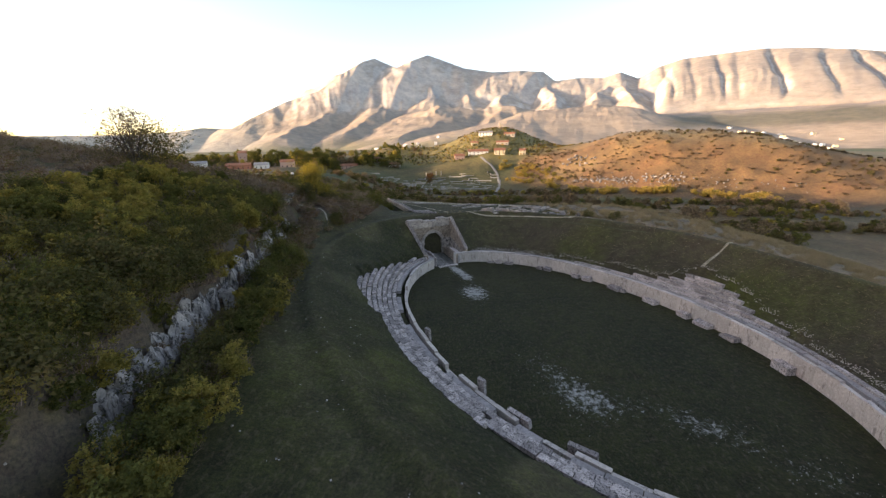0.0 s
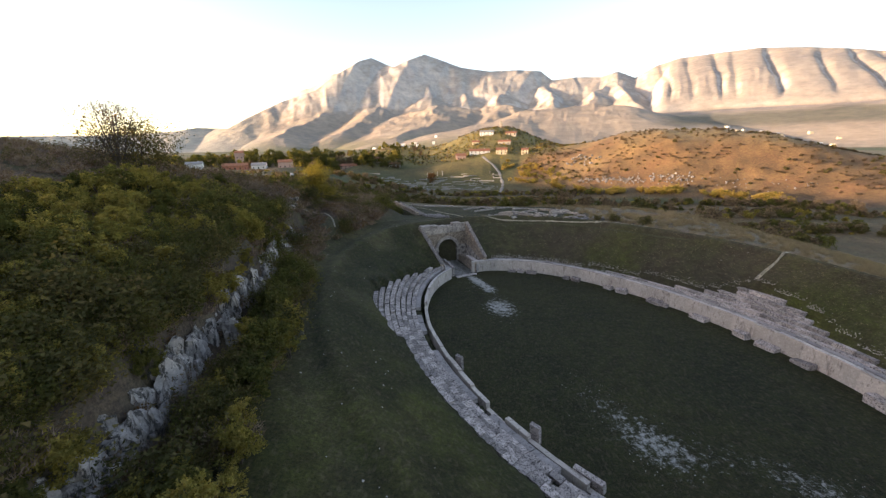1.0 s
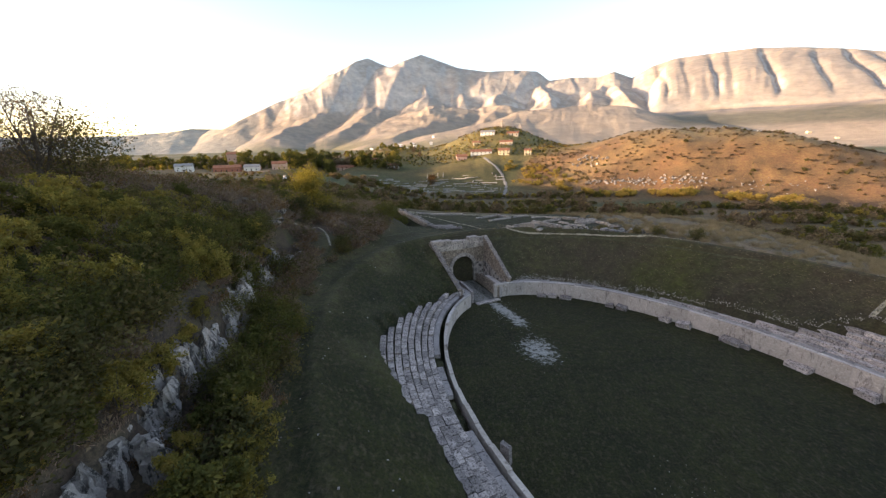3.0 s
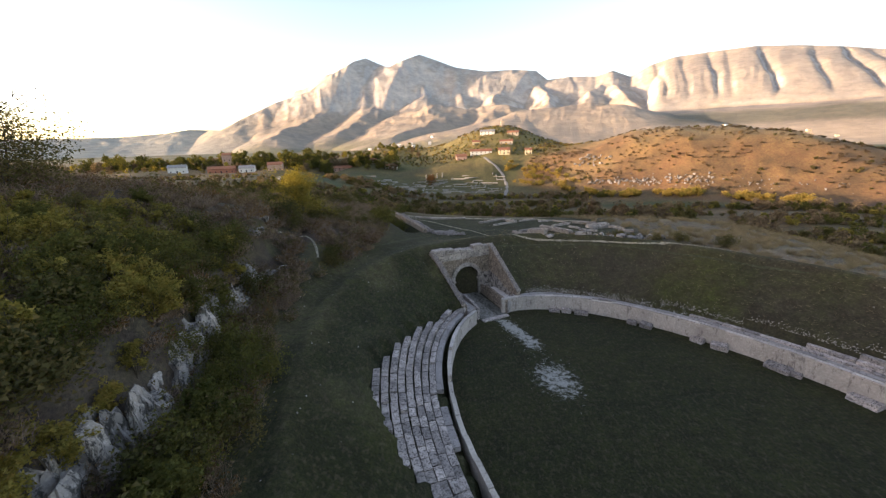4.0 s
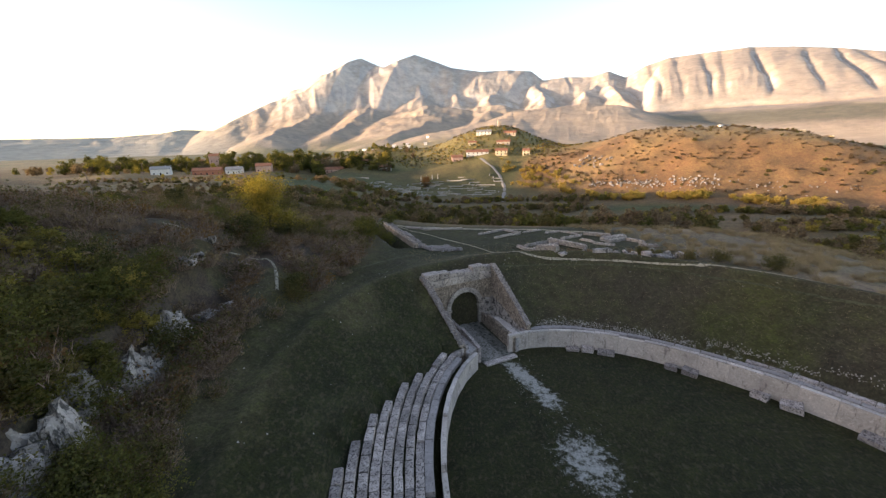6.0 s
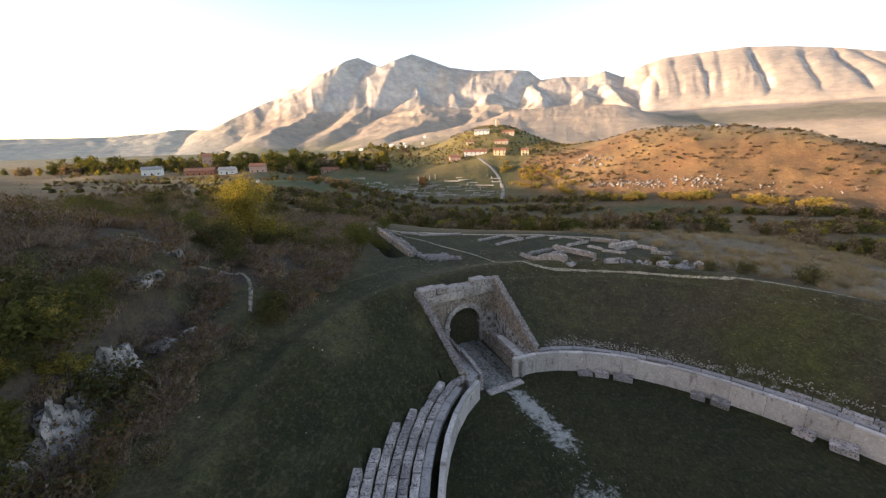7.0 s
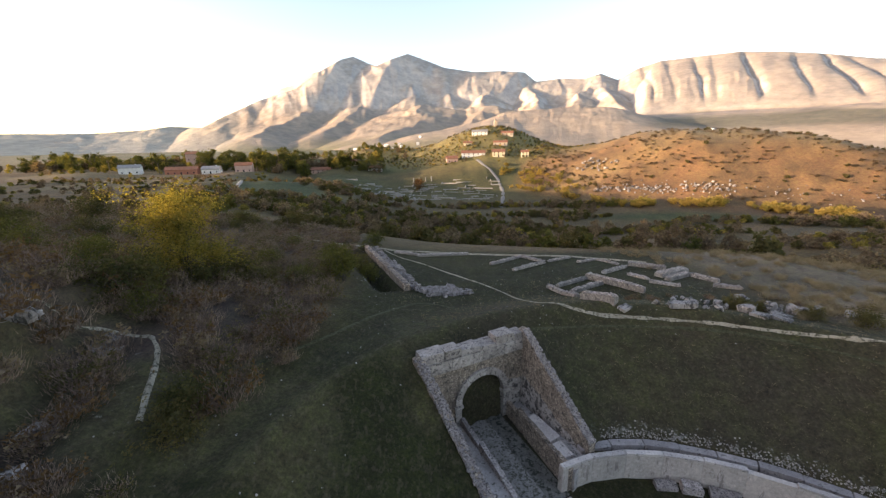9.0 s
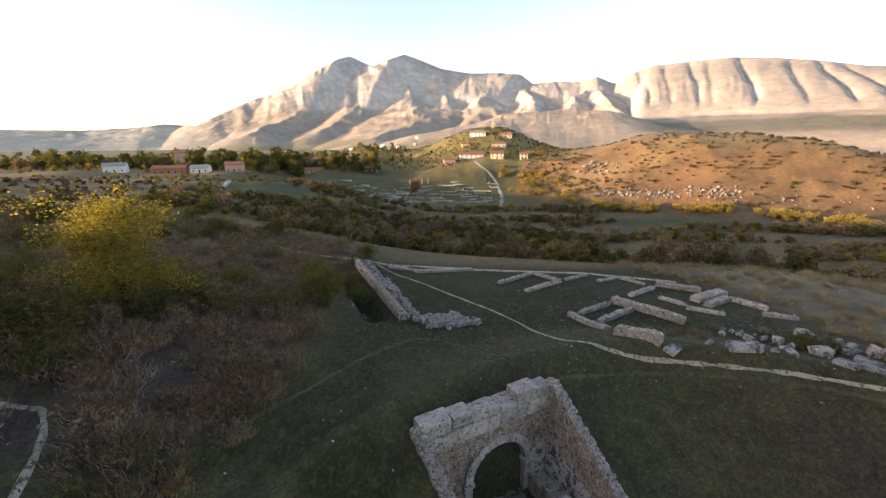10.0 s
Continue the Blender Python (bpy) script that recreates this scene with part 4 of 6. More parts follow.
chamfered(bm, hexa(2.75, 3.7, 1.2, 2.7, 1.4, 1.86), 0.1, 0.08)
part("paving_slab", bm, m_coping, gate, "pale cracked paving slab")
# mouth: threshold
bm = bmesh.new()
chamfered(bm, hexa(-2.1, 2.1, -1.0, -0.2, -0.2, 0.16), 0.06, 0.04)
part("threshold", bm, m_seat, gate)
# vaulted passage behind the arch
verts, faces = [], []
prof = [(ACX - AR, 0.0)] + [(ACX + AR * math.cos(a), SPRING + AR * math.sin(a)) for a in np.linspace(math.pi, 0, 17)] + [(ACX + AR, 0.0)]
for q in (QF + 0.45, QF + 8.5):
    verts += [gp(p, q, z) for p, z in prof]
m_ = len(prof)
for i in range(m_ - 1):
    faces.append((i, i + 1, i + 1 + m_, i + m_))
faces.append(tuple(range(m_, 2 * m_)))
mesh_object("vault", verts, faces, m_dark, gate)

# ---- paths ----
def ribbon(name, pts, width, material, label, lift=0.11, step=0.35, ragged=0.35, category="path"):
    p = np.array(pts, float)
    seg = np.concatenate([[0], np.cumsum(np.hypot(*np.diff(p, axis=0).T))])
    s = np.arange(0, seg[-1], step)
    # smooth the corners
    cx, cy = np.interp(s, seg, p[:, 0]), np.interp(s, seg, p[:, 1])
    k = max(3, int(2.2 / step))
    pad = lambda a: np.convolve(np.pad(a, k, mode='edge'), np.ones(2 * k + 1) / (2 * k + 1), 'valid')
    cx, cy = pad(cx), pad(cy)
    tx, ty = np.gradient(cx), np.gradient(cy)
    l = np.hypot(tx, ty) + 1e-9
    nx, ny = -ty / l, tx / l
    wob = fbm(s / 1.2, s * 0 + 3, 4, 71) * ragged * 2
    rows = []
    for f in (-0.5, -0.17, 0.17, 0.5):
        w = width * (1 + wob + (fbm(s / 0.8, s * 0 + 7 * f, 3, 72) * ragged * 1.6 if abs(f) == 0.5 else 0))
        x, y = cx + nx * w * f, cy + ny * w * f
        z = ground_z(x, y) + (lift if abs(f) < 0.5 else -0.02)
        rows.append(np.stack([x, y, z], -1))
    g = np.array(rows)
    ob = sheet(name, g[..., 0], g[..., 1], g[..., 2], material)
    return tagged(ob, label, category, kind="structure")


ribbon("footpath_1", [(-15.5, 113.9), (-12.3, 109.3), (-6.8, 104.4), (-3.3, 100.9), (-1, 98.1), (0.5, 96.3), (2.4, 93.8), (3.1, 90.4), (4.6, 88.2), (7.7, 87.0), (13.7, 85.9), (17.1, 84.8), (20.1, 83.6), (23.3, 81.8), (30, 78), (37, 72), (43, 64)], 0.34, m_path, "narrow pale footpath worn into grass", ragged=1.0, lift=0.055)
ribbon("footpath_5", [(-20.5, 75.1), (-15.0, 83.0), (-12.4, 87.3), (-9.4, 90.5), (-7.4, 91.3), (-4.7, 89.8), (-2.4, 86.6), (-0.2, 85.5)], 0.45, m_faint, "faint trodden line along the grassy crest", ragged=0.6, lift=0.03)
ribbon("footpath_6", [(1.5, 85.0), (3.2, 85.4), (6.4, 85.7), (9.9, 85.7), (15.3, 84.7), (19.6, 83.2), (24, 80.6), (31.1, 74.3), (38, 66)], 0.4, m_faint, "faint trodden line along the grassy crest", ragged=0.7, lift=0.03)
ribbon("footpath_2", [(-36, 73.5), (-33.4, 75.2), (-31.5, 76.9), (-30.8, 77.0), (-29.8, 77.2), (-28.4, 78.2), (-26.2, 77.0), (-24.9, 75.2), (-23.7, 72.6), (-23.0, 70.9), (-22.5, 69.5)], 0.34, m_path, "narrow winding footpath through brown scrub", 0.10, ragged=0.5)
ribbon("footpath_3", [(-34, 120), (-26.5, 116.5), (-21.1, 115.6), (-16.4, 114.9), (-13.7, 113.4), (-5, 113.2), (2.1, 112.8), (9, 111.6), (16.9, 110.8), (26, 107)], 0.8, m_path, "stony pale track along the ruined street", ragged=0.7)
ribbon("footpath_4", [(39.2, 54.2), (40.8, 54.7), (42.3, 55.4), (44.1, 56.0), (46, 57)], 0.45, m_path, "pale worn track up the grass bank", ragged=0.5)
ribbon("road", [(30, 262), (32, 276.7), (36, 290), (38.9, 306.7), (39.3, 333.7), (35, 350), (27, 368)], 2.6, m_road, "narrow pale tarmac lane up to the village", 0.28, 1.5, 0.05, "road")
ribbon("lane", [(-112, 268), (-96, 232), (-86, 205), (-84, 190)], 2.0, m_gravel, "pale gravel lane beside a green field", 0.4, 1.5, 0.2, "road")


# ---- ruined walls ----
def ruin_wall(p0, p1, height, width=0.65, label="low ruined wall of grey limestone rubble on grass", group="ruined walls", material=None):
    (x0, y0), (x1, y1) = p0, p1
    length = math.hypot(x1 - x0, y1 - y0)
    n = max(4, int(length / 0.35))
    dx, dy = (x1 - x0) / length, (y1 - y0) / length
    base = min(gz(x0, y0), gz(x1, y1), gz((x0 + x1) / 2, (y0 + y1) / 2))
    seed = rng.uniform(0, 100)
    verts, faces = [], []
    for i in range(n + 1):
        s = length * i / n
        x, y = x0 + dx * s, y0 + dy * s
        g = gz(x, y)
        h = height * (1 + 0.28 * float(fbm(np.array([s / 1.3]), np.array([seed]), 3, 81)[0]))
        if i in (0, n):
            h *= 0.8
        prof = [(-0.5, -0.35), (-0.5, h * 0.5), (-0.46, h * 0.92), (-0.2, h), (0.2, h * 1.02), (0.46, h * 0.9), (0.5, h * 0.5), (0.5, -0.35)]
        for a, z in prof:
            j = rng.uniform(-0.035, 0.035, 3)
            verts.append((x - dy * width * a + j[0], y + dx * width * a + j[1], g + z + (j[2] if z > 0 else 0)))
    for i in range(n):
        for k in range(7):
            a = 8 * i + k
            faces.append((a, a + 8, a + 9, a + 1))
    faces += [tuple(range(7, -1, -1)), tuple(range(8 * n, 8 * n + 8))]
    ob = holder("ruined_wall", label, "wall", group, at=(x0, y0, base))
    core = mesh_object("core", [(v[0] - x0, v[1] - y0, v[2] - base) for v in verts], faces, material or m_grey_rubble, ob)
    caps = []
    n_caps = int(length * 5.5)
    ss_, aa = rng.uniform(0.1, length - 0.1, n_caps), rng.uniform(-0.42, 0.42, n_caps)
    px, py = dx * ss_ - dy * width * aa, dy * ss_ + dx * width * aa
    pz = ground_z(px + x0, py + y0) - base + height * 0.92
    for i in range(n_caps):
        caps.append((px[i], py[i], pz[i], rng.uniform(0.07, 0.17), rng.uniform(0.06, 0.13), rng.uniform(0.05, 0.11), math.atan2(dy, dx) + rng.uniform(-0.3, 0.3)))
    tagged(lumps("loose_stones", caps, m_rock if rng.random() < 0.3 else m_seat, ob, 0.2), kind="stuff")
    return ob


ROOM = "low ruined room wall of pale limestone on the grass"
for p0, p1, h, w in (((7.2, 97.2), (9.3, 92.6), 0.7, 0.6), ((8.5, 97.4), (13.2, 100.2), 0.6, 0.6), ((9.5, 95.2), (14.4, 98.1), 0.7, 0.6), ((13.4, 100.6), (18.2, 94.8), 1.2, 0.7),
                     ((8.9, 90.6), (11.2, 87.6), 1.3, 0.8), ((16.4, 102.3), (20.9, 105.1), 0.6, 0.6), ((19.7, 101.8), (21.2, 99.3), 0.5, 0.6), ((21.8, 106.1), (26.1, 103.7), 0.9, 0.7),
                     ((23.2, 100.6), (28.3, 102.9), 1.1, 1.2), ((27.6, 100.9), (29.3, 97.6), 0.8, 0.6), ((23.5, 99.0), (27.4, 100.9), 0.8, 0.8), ((10.5, 108.0), (14.4, 110.1), 0.4, 0.5),
                     ((14.8, 107.6), (18.3, 109.3), 0.4, 0.5), ((18.3, 109.3), (20.6, 106.5), 0.4, 0.5), ((27.7, 96.4), (30.2, 95.0), 0.6, 0.6), ((20.8, 98.5), (23.8, 96.7), 0.5, 0.7),
                     ((1.4, 107.0), (6.9, 110.9), 0.5, 0.6), ((6.9, 110.9), (9.6, 107.5), 0.5, 0.6), ((4.2, 104.0), (9.6, 107.5), 0.5, 0.6), ((-9.7, 110.4), (-1.5, 112.6), 0.5, 0.7), ((-13.4, 112.2), (-9.4, 110.9), 0.5, 0.5)):
    ruin_wall(p0, p1, 0.68 * h, w, ROOM, "walls of the ruined rooms")
ruin_wall((-18.2, 113.0), (-10.2, 94.6), 1.0, 0.8, "long retaining wall of dark rubble beside a sunken way", "street walls", m_rubble)

boulders = [keep_mesh(boulder_mesh(k, (1.0, 0.8, 0.7)), "boulder", m_rock) for k in range(6)]
for k, (x, y, s) in enumerate(((21.5, 90.9, 1.2), (23.0, 90.9, 1.0), (23.9, 90.4, 1.5), (23.4, 88.7, 1.1), (27.1, 91.5, 1.6), (18.6, 86.6, 1.1), (19.3, 86.1, 0.8), (20.0, 85.4, 1.0), (24.0, 86.8, 1.9), (27.6, 87.9, 2.0), (29.2, 87.3, 1.8), (15.0, 87.4, 0.9), (20.1, 92.2, 0.9), (25.4, 89.3, 0.8), (22.2, 88.2, 0.7), (31.0, 86.6, 1.5), (33.0, 85.4, 1.3))):
    place_meshes("boulder", [boulders[k % 6]], [(x, y, 0.22 * s, s, rng.uniform(0, 360))], "rounded grey limestone boulder beside the footpath", "boulder", "boulders by the path")
for k in range(26):
    x, y, s = 20.5 + 13 * rng.random() + rng.normal() * 0.8, 0, rng.uniform(0.4, 1.1)
    y = 93.2 - 0.55 * (x - 20.5) + rng.normal() * 1.1
    place_meshes("boulder", [boulders[k % 6]], [(x, y, 0.2 * s, s, rng.uniform(0, 360))], "small grey limestone boulder beside the footpath", "boulder", "boulders by the path")
flat = [keep_mesh(cut_block(1.9, 0.9, 0.45, 0.1, 0.08), "stone_slab", m_rock), keep_mesh(cut_block(1.3, 1.0, 0.3, 0.1, 0.08), "stone_slab", m_rock)]
for x, y, s, a in ((17.1, 86.4, 1.2, -15), (22.8, 83.9, 1.1, -60), (24.2, 83.3, 1.1, -55), (11.8, 87.0, 0.9, 30), (-6.8, 95.2, 1.0, 20), (-5.6, 94.6, 0.8, 60), (26.0, 85.2, 1.2, -50)):
    place_meshes("stone_slab", [flat[int(rng.integers(2))]], [(x, y, -0.05, s, a)], "broken pale stone slab lying in grass", "stone slab", "slabs by the path")
# rubble heaps beside the sunken way
heap = []
for i in range(300):
    k = rng.random()
    if i < 170:
        x, y = -17.6 + 7.6 * k + rng.normal() * 0.35 + 1.0, 112.4 - 17.5 * k + rng.normal() * 0.35
    else:
        x, y = -5.8 + rng.normal() * 1.5, 95.0 + rng.normal() * 0.6
    r = rng.uniform(0.1, 0.42)
    heap.append((x, y, gz(x, y) + (0.5 if i < 170 else 0.15) * rng.random(), r, r * 0.8, r * 0.8, rng.uniform(0, 6)))
tagged(lumps("rubble", heap, m_seat), "heaped grey rubble stones beside the sunken way", "rubble", kind="stuff")


def strewn(name, xy, lo, hi, material, label):
    """Stones lying on the ground at the places given."""
    xy = np.array(xy)
    r = rng.uniform(lo, hi, len(xy))
    z = ground_z(xy[:, 0], xy[:, 1])
    return tagged(lumps(name, np.stack([xy[:, 0], xy[:, 1], z, r, r * rng.uniform(0.6, 1.1, len(xy)), r * 0.8, rng.uniform(0, 6, len(xy))], 1), material), label, "stones", kind="stuff")


# scree behind the arena wall, stones in the grass
spots = []
for i in range(2600):
    t = rng.uniform(0.05, 2.6)
    d = 1.85 + abs(rng.normal()) * 0.32 + (float(np.floor(tiers_at(AX * math.cos(t), 1) + 0.3)) * TREAD if rng.random() < 0.85 else 0)
    x, y = on_ring(t, d)
    p, q = gate_pq(x, y)
    if not (q > -1 and p < 5.6):
        spots.append((x, y))
strewn("scree", spots, 0.02, 0.06, m_grey_rubble, "small pale stones along the foot of the bank")
spots = []
for i in range(1300):
    x, y = rng.uniform(-24, 48), rng.uniform(5, 116)
    d = float(out_of_arena(np.array([x]), np.array([y]))[0])
    p, q = gate_pq(x, y)
    if d > 8.5 and not (abs(p) < 6 and -2 < q < 11):
        spots.append((x, y))
strewn("loose_stones", spots, 0.02, 0.065, m_rock, "scattered pale stones in the grass")
# stones weathering out of the bare patches of the arena
spots = [(cx + rng.normal() * sx, cy + rng.normal() * sy) for cx, cy, sx, sy, n in ((5.2, 58, 1.5, 2.4, 130), (2.6, 69.0, 0.8, 2.2, 150), (11.6, 36.3, 1.6, 2.2, 70), (14, 29.5, 1.4, 2.0, 50), (24, 25.8, 2.0, 1.0, 50), (28.5, 21.2, 2.2, 1.2, 60)) for _ in range(n)]
strewn("arena_stones", spots, 0.012, 0.04, m_gravel, "pale stones in the arena's bare patches")


# ---- rock outcrops on the left slope ----
def outcrop(x, y, z, h, wide, turn, seed):
    """A ledge of broken limestone: angular lumps side by side, their faces fissured."""
    ob = holder("rock_outcrop", "jagged white limestone outcrop in the scrub slope", "rock", "outcrops on the slope", at=(x, y, z))
    for i in range(int(4 + 3 * wide)):
        bm = bmesh.new()
        sx, sy, sz = rng.uniform(0.4, 0.9), rng.uniform(0.4, 1.0), h * rng.uniform(0.45, 1.0)
        cx, cy = rng.uniform(-0.7, 0.7), rng.uniform(-1.0, 1.0) * wide
        pts = rng.uniform(-1, 1, (40, 3)) * np.array((sx, sy, 0.5))
        pts[:, 2] = (pts[:, 2] + 0.5) * sz * (1 - 0.15 * np.abs(pts[:, 0]) / sx)
        for p in pts:
            bm.verts.new((p[0] + cx, p[1] + cy, p[2]))
        bmesh.ops.convex_hull(bm, input=bm.verts[:])
        bmesh.ops.delete(bm, geom=[v for v in bm.verts if not v.link_faces], context='VERTS')
        bmesh.ops.subdivide_edges(bm, edges=bm.edges[:], cuts=3, use_grid_fill=True)
        for v in bm.verts:
            k = v.co + Vector((seed * 7.7, i * 3.1, 0))
            n = 0.55 * abs(noise.noise(Vector((k.x * 1.6, k.y * 1.6, k.z * 0.45)))) + 0.30 * abs(noise.noise(Vector((k.x * 4, k.y * 4, k.z * 1.4)))) + 0.10 * noise.noise(k * 9)
            step_z = 0.16 * math.sin(v.co.z * 6.0 + 2.5 * noise.noise(k * 0.8))
            d = Vector((v.co.x - cx, v.co.y - cy, 0.12))
            v.co -= d.normalized() * (n * 0.55 + 0.35 * step_z)
        part("rock", bm, m_rock, ob)
    ob.rotation_euler = (0, 0, radians(turn))


for i, y in enumerate(np.concatenate([np.arange(14.5, 40, 1.75), np.arange(42.0, 61.5, 1.6)])):
    edge = np.arange(-4, 4, 0.1)
    x = float(cliff_x(y)) + float(edge[np.argmin(np.gradient(ground_z(float(cliff_x(y)) + edge, y + 0 * edge)))])
    outcrop(x + 0.55, y, gz(x + 2.0, y) - 0.6, rng.uniform(3.3, 4.9), rng.uniform(1.1, 1.7), 11 + rng.uniform(-12, 12), i + 1)
for i, (x, y, h, w) in enumerate(((-28.7, 56.6, 1.6, 1.2), (-30.6, 63.5, 1.4, 1.4), (-26.8, 65.2, 1.3, 1.6), (-29.0, 67.5, 1.0, 1.2), (-27.0, 70.4, 0.9, 1.4), (-28.9, 76.3, 1.0, 0.7), (-31.0, 73.0, 1.0, 0.8))):
    outcrop(x, y, gz(x, y) - 0.4, h, w, 12 + rng.uniform(-20, 20), i + 30)
# pale rock band on the sunny hill
for i in range(265):
    if i < 165 or i > 229:
        l, d, k = rng.uniform(-34, 34), 20 + rng.normal() * 2.2, rng.uniform(0.6, 1.7)
    elif i < 195:
        l, d, k = -38 + rng.normal() * 6, 55 + rng.normal() * 4, rng.uniform(0.9, 2.6)
    else:
        l, d, k = rng.uniform(38, 95), 22 + rng.normal() * 2.5, rng.uniform(0.4, 1.3)
    x, y = 110 + 0.903 * l + 0.43 * d, 245 - 0.43 * l + 0.903 * d
    place_meshes("hill_rock", [boulders[i % 6]], [(x, y, 0.25 * k, (1.3 * k, k, 1.4 * k), rng.uniform(0, 360))], "pale limestone rock on the dry hillside", "rock", "rocks on the sunny hill")


# ---- plants ----
def tube(verts, faces, pts, radii, n=6):
    k0 = len(verts)
    for (p, r) in zip(pts, radii):
        for j in range(n):
            a = 2 * math.pi * j / n
            verts.append((p[0] + r * math.cos(a), p[1] + r * math.sin(a), p[2]))
    for i in range(len(pts) - 1):
        for j in range(n):
            a, b_ = k0 + i * n + j, k0 + i * n + (j + 1) % n
            faces.append((a, b_, b_ + n, a + n))


def leaf_mesh(name, centres, size, material, per=14, spread=0.3, droop=0.0, thin=0.55):
    """Small leaf blades in clumps about the centres."""
    c = np.repeat(np.array(centres), per, 0)
    n = len(c)
    c = c + np.clip(rng.normal(0, 1, (n, 3)), -1.5, 1.5) * np.array((spread, spread, spread * 0.8))
    a = rng.normal(0, 1, (n, 3))
    a /= np.linalg.norm(a, axis=1)[:, None]
    a[:, 2] = a[:, 2] * 0.7 - droop
    b_ = np.cross(a, rng.normal(0, 1, (n, 3)))
    b_ /= np.linalg.norm(b_, axis=1)[:, None] + 1e-9
    s = size * rng.uniform(0.6, 1.4, (n, 1))
    v = np.stack([c - a * s * 0.5 - b_ * s * thin * 0.5, c - a * s * 0.3 + b_ * s * thin * 0.7, c + a * s * 0.6], 1).reshape(-1, 3)
    me = bpy.data.meshes.new(name)
    me.vertices.add(len(v))
    me.vertices.foreach_set("co", v.ravel())
    me.loops.add(3 * n)
    me.loops.foreach_set("vertex_index", np.arange(3 * n, dtype=np.int32))
    me.polygons.add(n)
    me.polygons.foreach_set("loop_start", np.arange(0, 3 * n, 3, dtype=np.int32))
    me.update(calc_edges=True)
    me.materials.append(material)
    return me


def tree(name, height, spread, leaf, label, category, clumps=90, per=16, size=0.2, low=0.18, stems=3, gaps=0.0, group="", fat=1.0, limbs=7, fine=True, tight=1.0):
    """A tapered, forking trunk with limbs, and a crown of leaf clumps at the limbs' ends with gaps between."""
    ob = holder(name, label, category, group)
    verts, faces, tips = [], [], []
    for s in range(stems):
        a0 = 2 * math.pi * s / stems + rng.uniform(-0.5, 0.5)
        lean = rng.uniform(0.05, 0.28) * spread * (stems > 1)
        base = np.array((0.12 * math.cos(a0) * (stems > 1), 0.12 * math.sin(a0) * (stems > 1), -0.25))
        h = height * rng.uniform(0.72, 0.95)
        pts = [base + np.array((math.cos(a0) * lean * k ** 1.4 + rng.normal() * 0.05, math.sin(a0) * lean * k ** 1.4 + rng.normal() * 0.05, h * k)) for k in np.linspace(0, 1, 6)]
        r0 = 0.028 * height * fat / math.sqrt(stems)
        tube(verts, faces, pts, [r0 * (1.25 - k) for k in np.linspace(0, 1, 6)], 6 if fine else 4)
        tips.append(pts[-1])
        for b_i in range(limbs):
            k = rng.uniform(max(low, 0.12), 0.95)
            p0 = np.array([np.interp(k, np.linspace(0, 1, 6), [q[i] for q in pts]) for i in range(3)])
            a = rng.uniform(0, 2 * math.pi)
            reach = spread * 0.5 * math.sqrt(max(0.08, 1 - abs(2 * (k - 0.45)) ** 2)) * rng.uniform(0.6, 1.15)
            p1 = p0 + np.array((math.cos(a) * reach, math.sin(a) * reach, reach * rng.uniform(0.1, 0.7)))
            mid = (p0 + p1) / 2 + rng.normal(0, 0.06, 3)
            tube(verts, faces, [p0, mid, p1], [r0 * 0.45, r0 * 0.28, r0 * 0.08], 4 if fine else 3)
            tips += [p1, p0 * 0.35 + p1 * 0.65]
            for t_i in range(2):
                p2 = mid + rng.normal(0, 1, 3) * reach * 0.35 + np.array((0, 0, 0.15 * reach))
                if fine:
                    tube(verts, faces, [mid, p2], [r0 * 0.2, r0 * 0.06], 3)
                tips.append(p2)
    trunk = mesh_object("trunk", verts, faces, m_bark, ob, True)
    tips = np.array(tips)
    tips = tips[tips[:, 2] > low * height]
    pick = rng.integers(0, len(tips), clumps)
    cs = tips[pick] + rng.normal(0, 1, (clumps, 3)) * spread * 0.07
    if gaps:
        cs = cs[rng.random(len(cs)) > gaps]
    crown = new("crown", leaf_mesh("crown", cs, size, leaf, per, (spread * 0.055 + 0.07) * tight))
    crown.parent = ob
    return ob


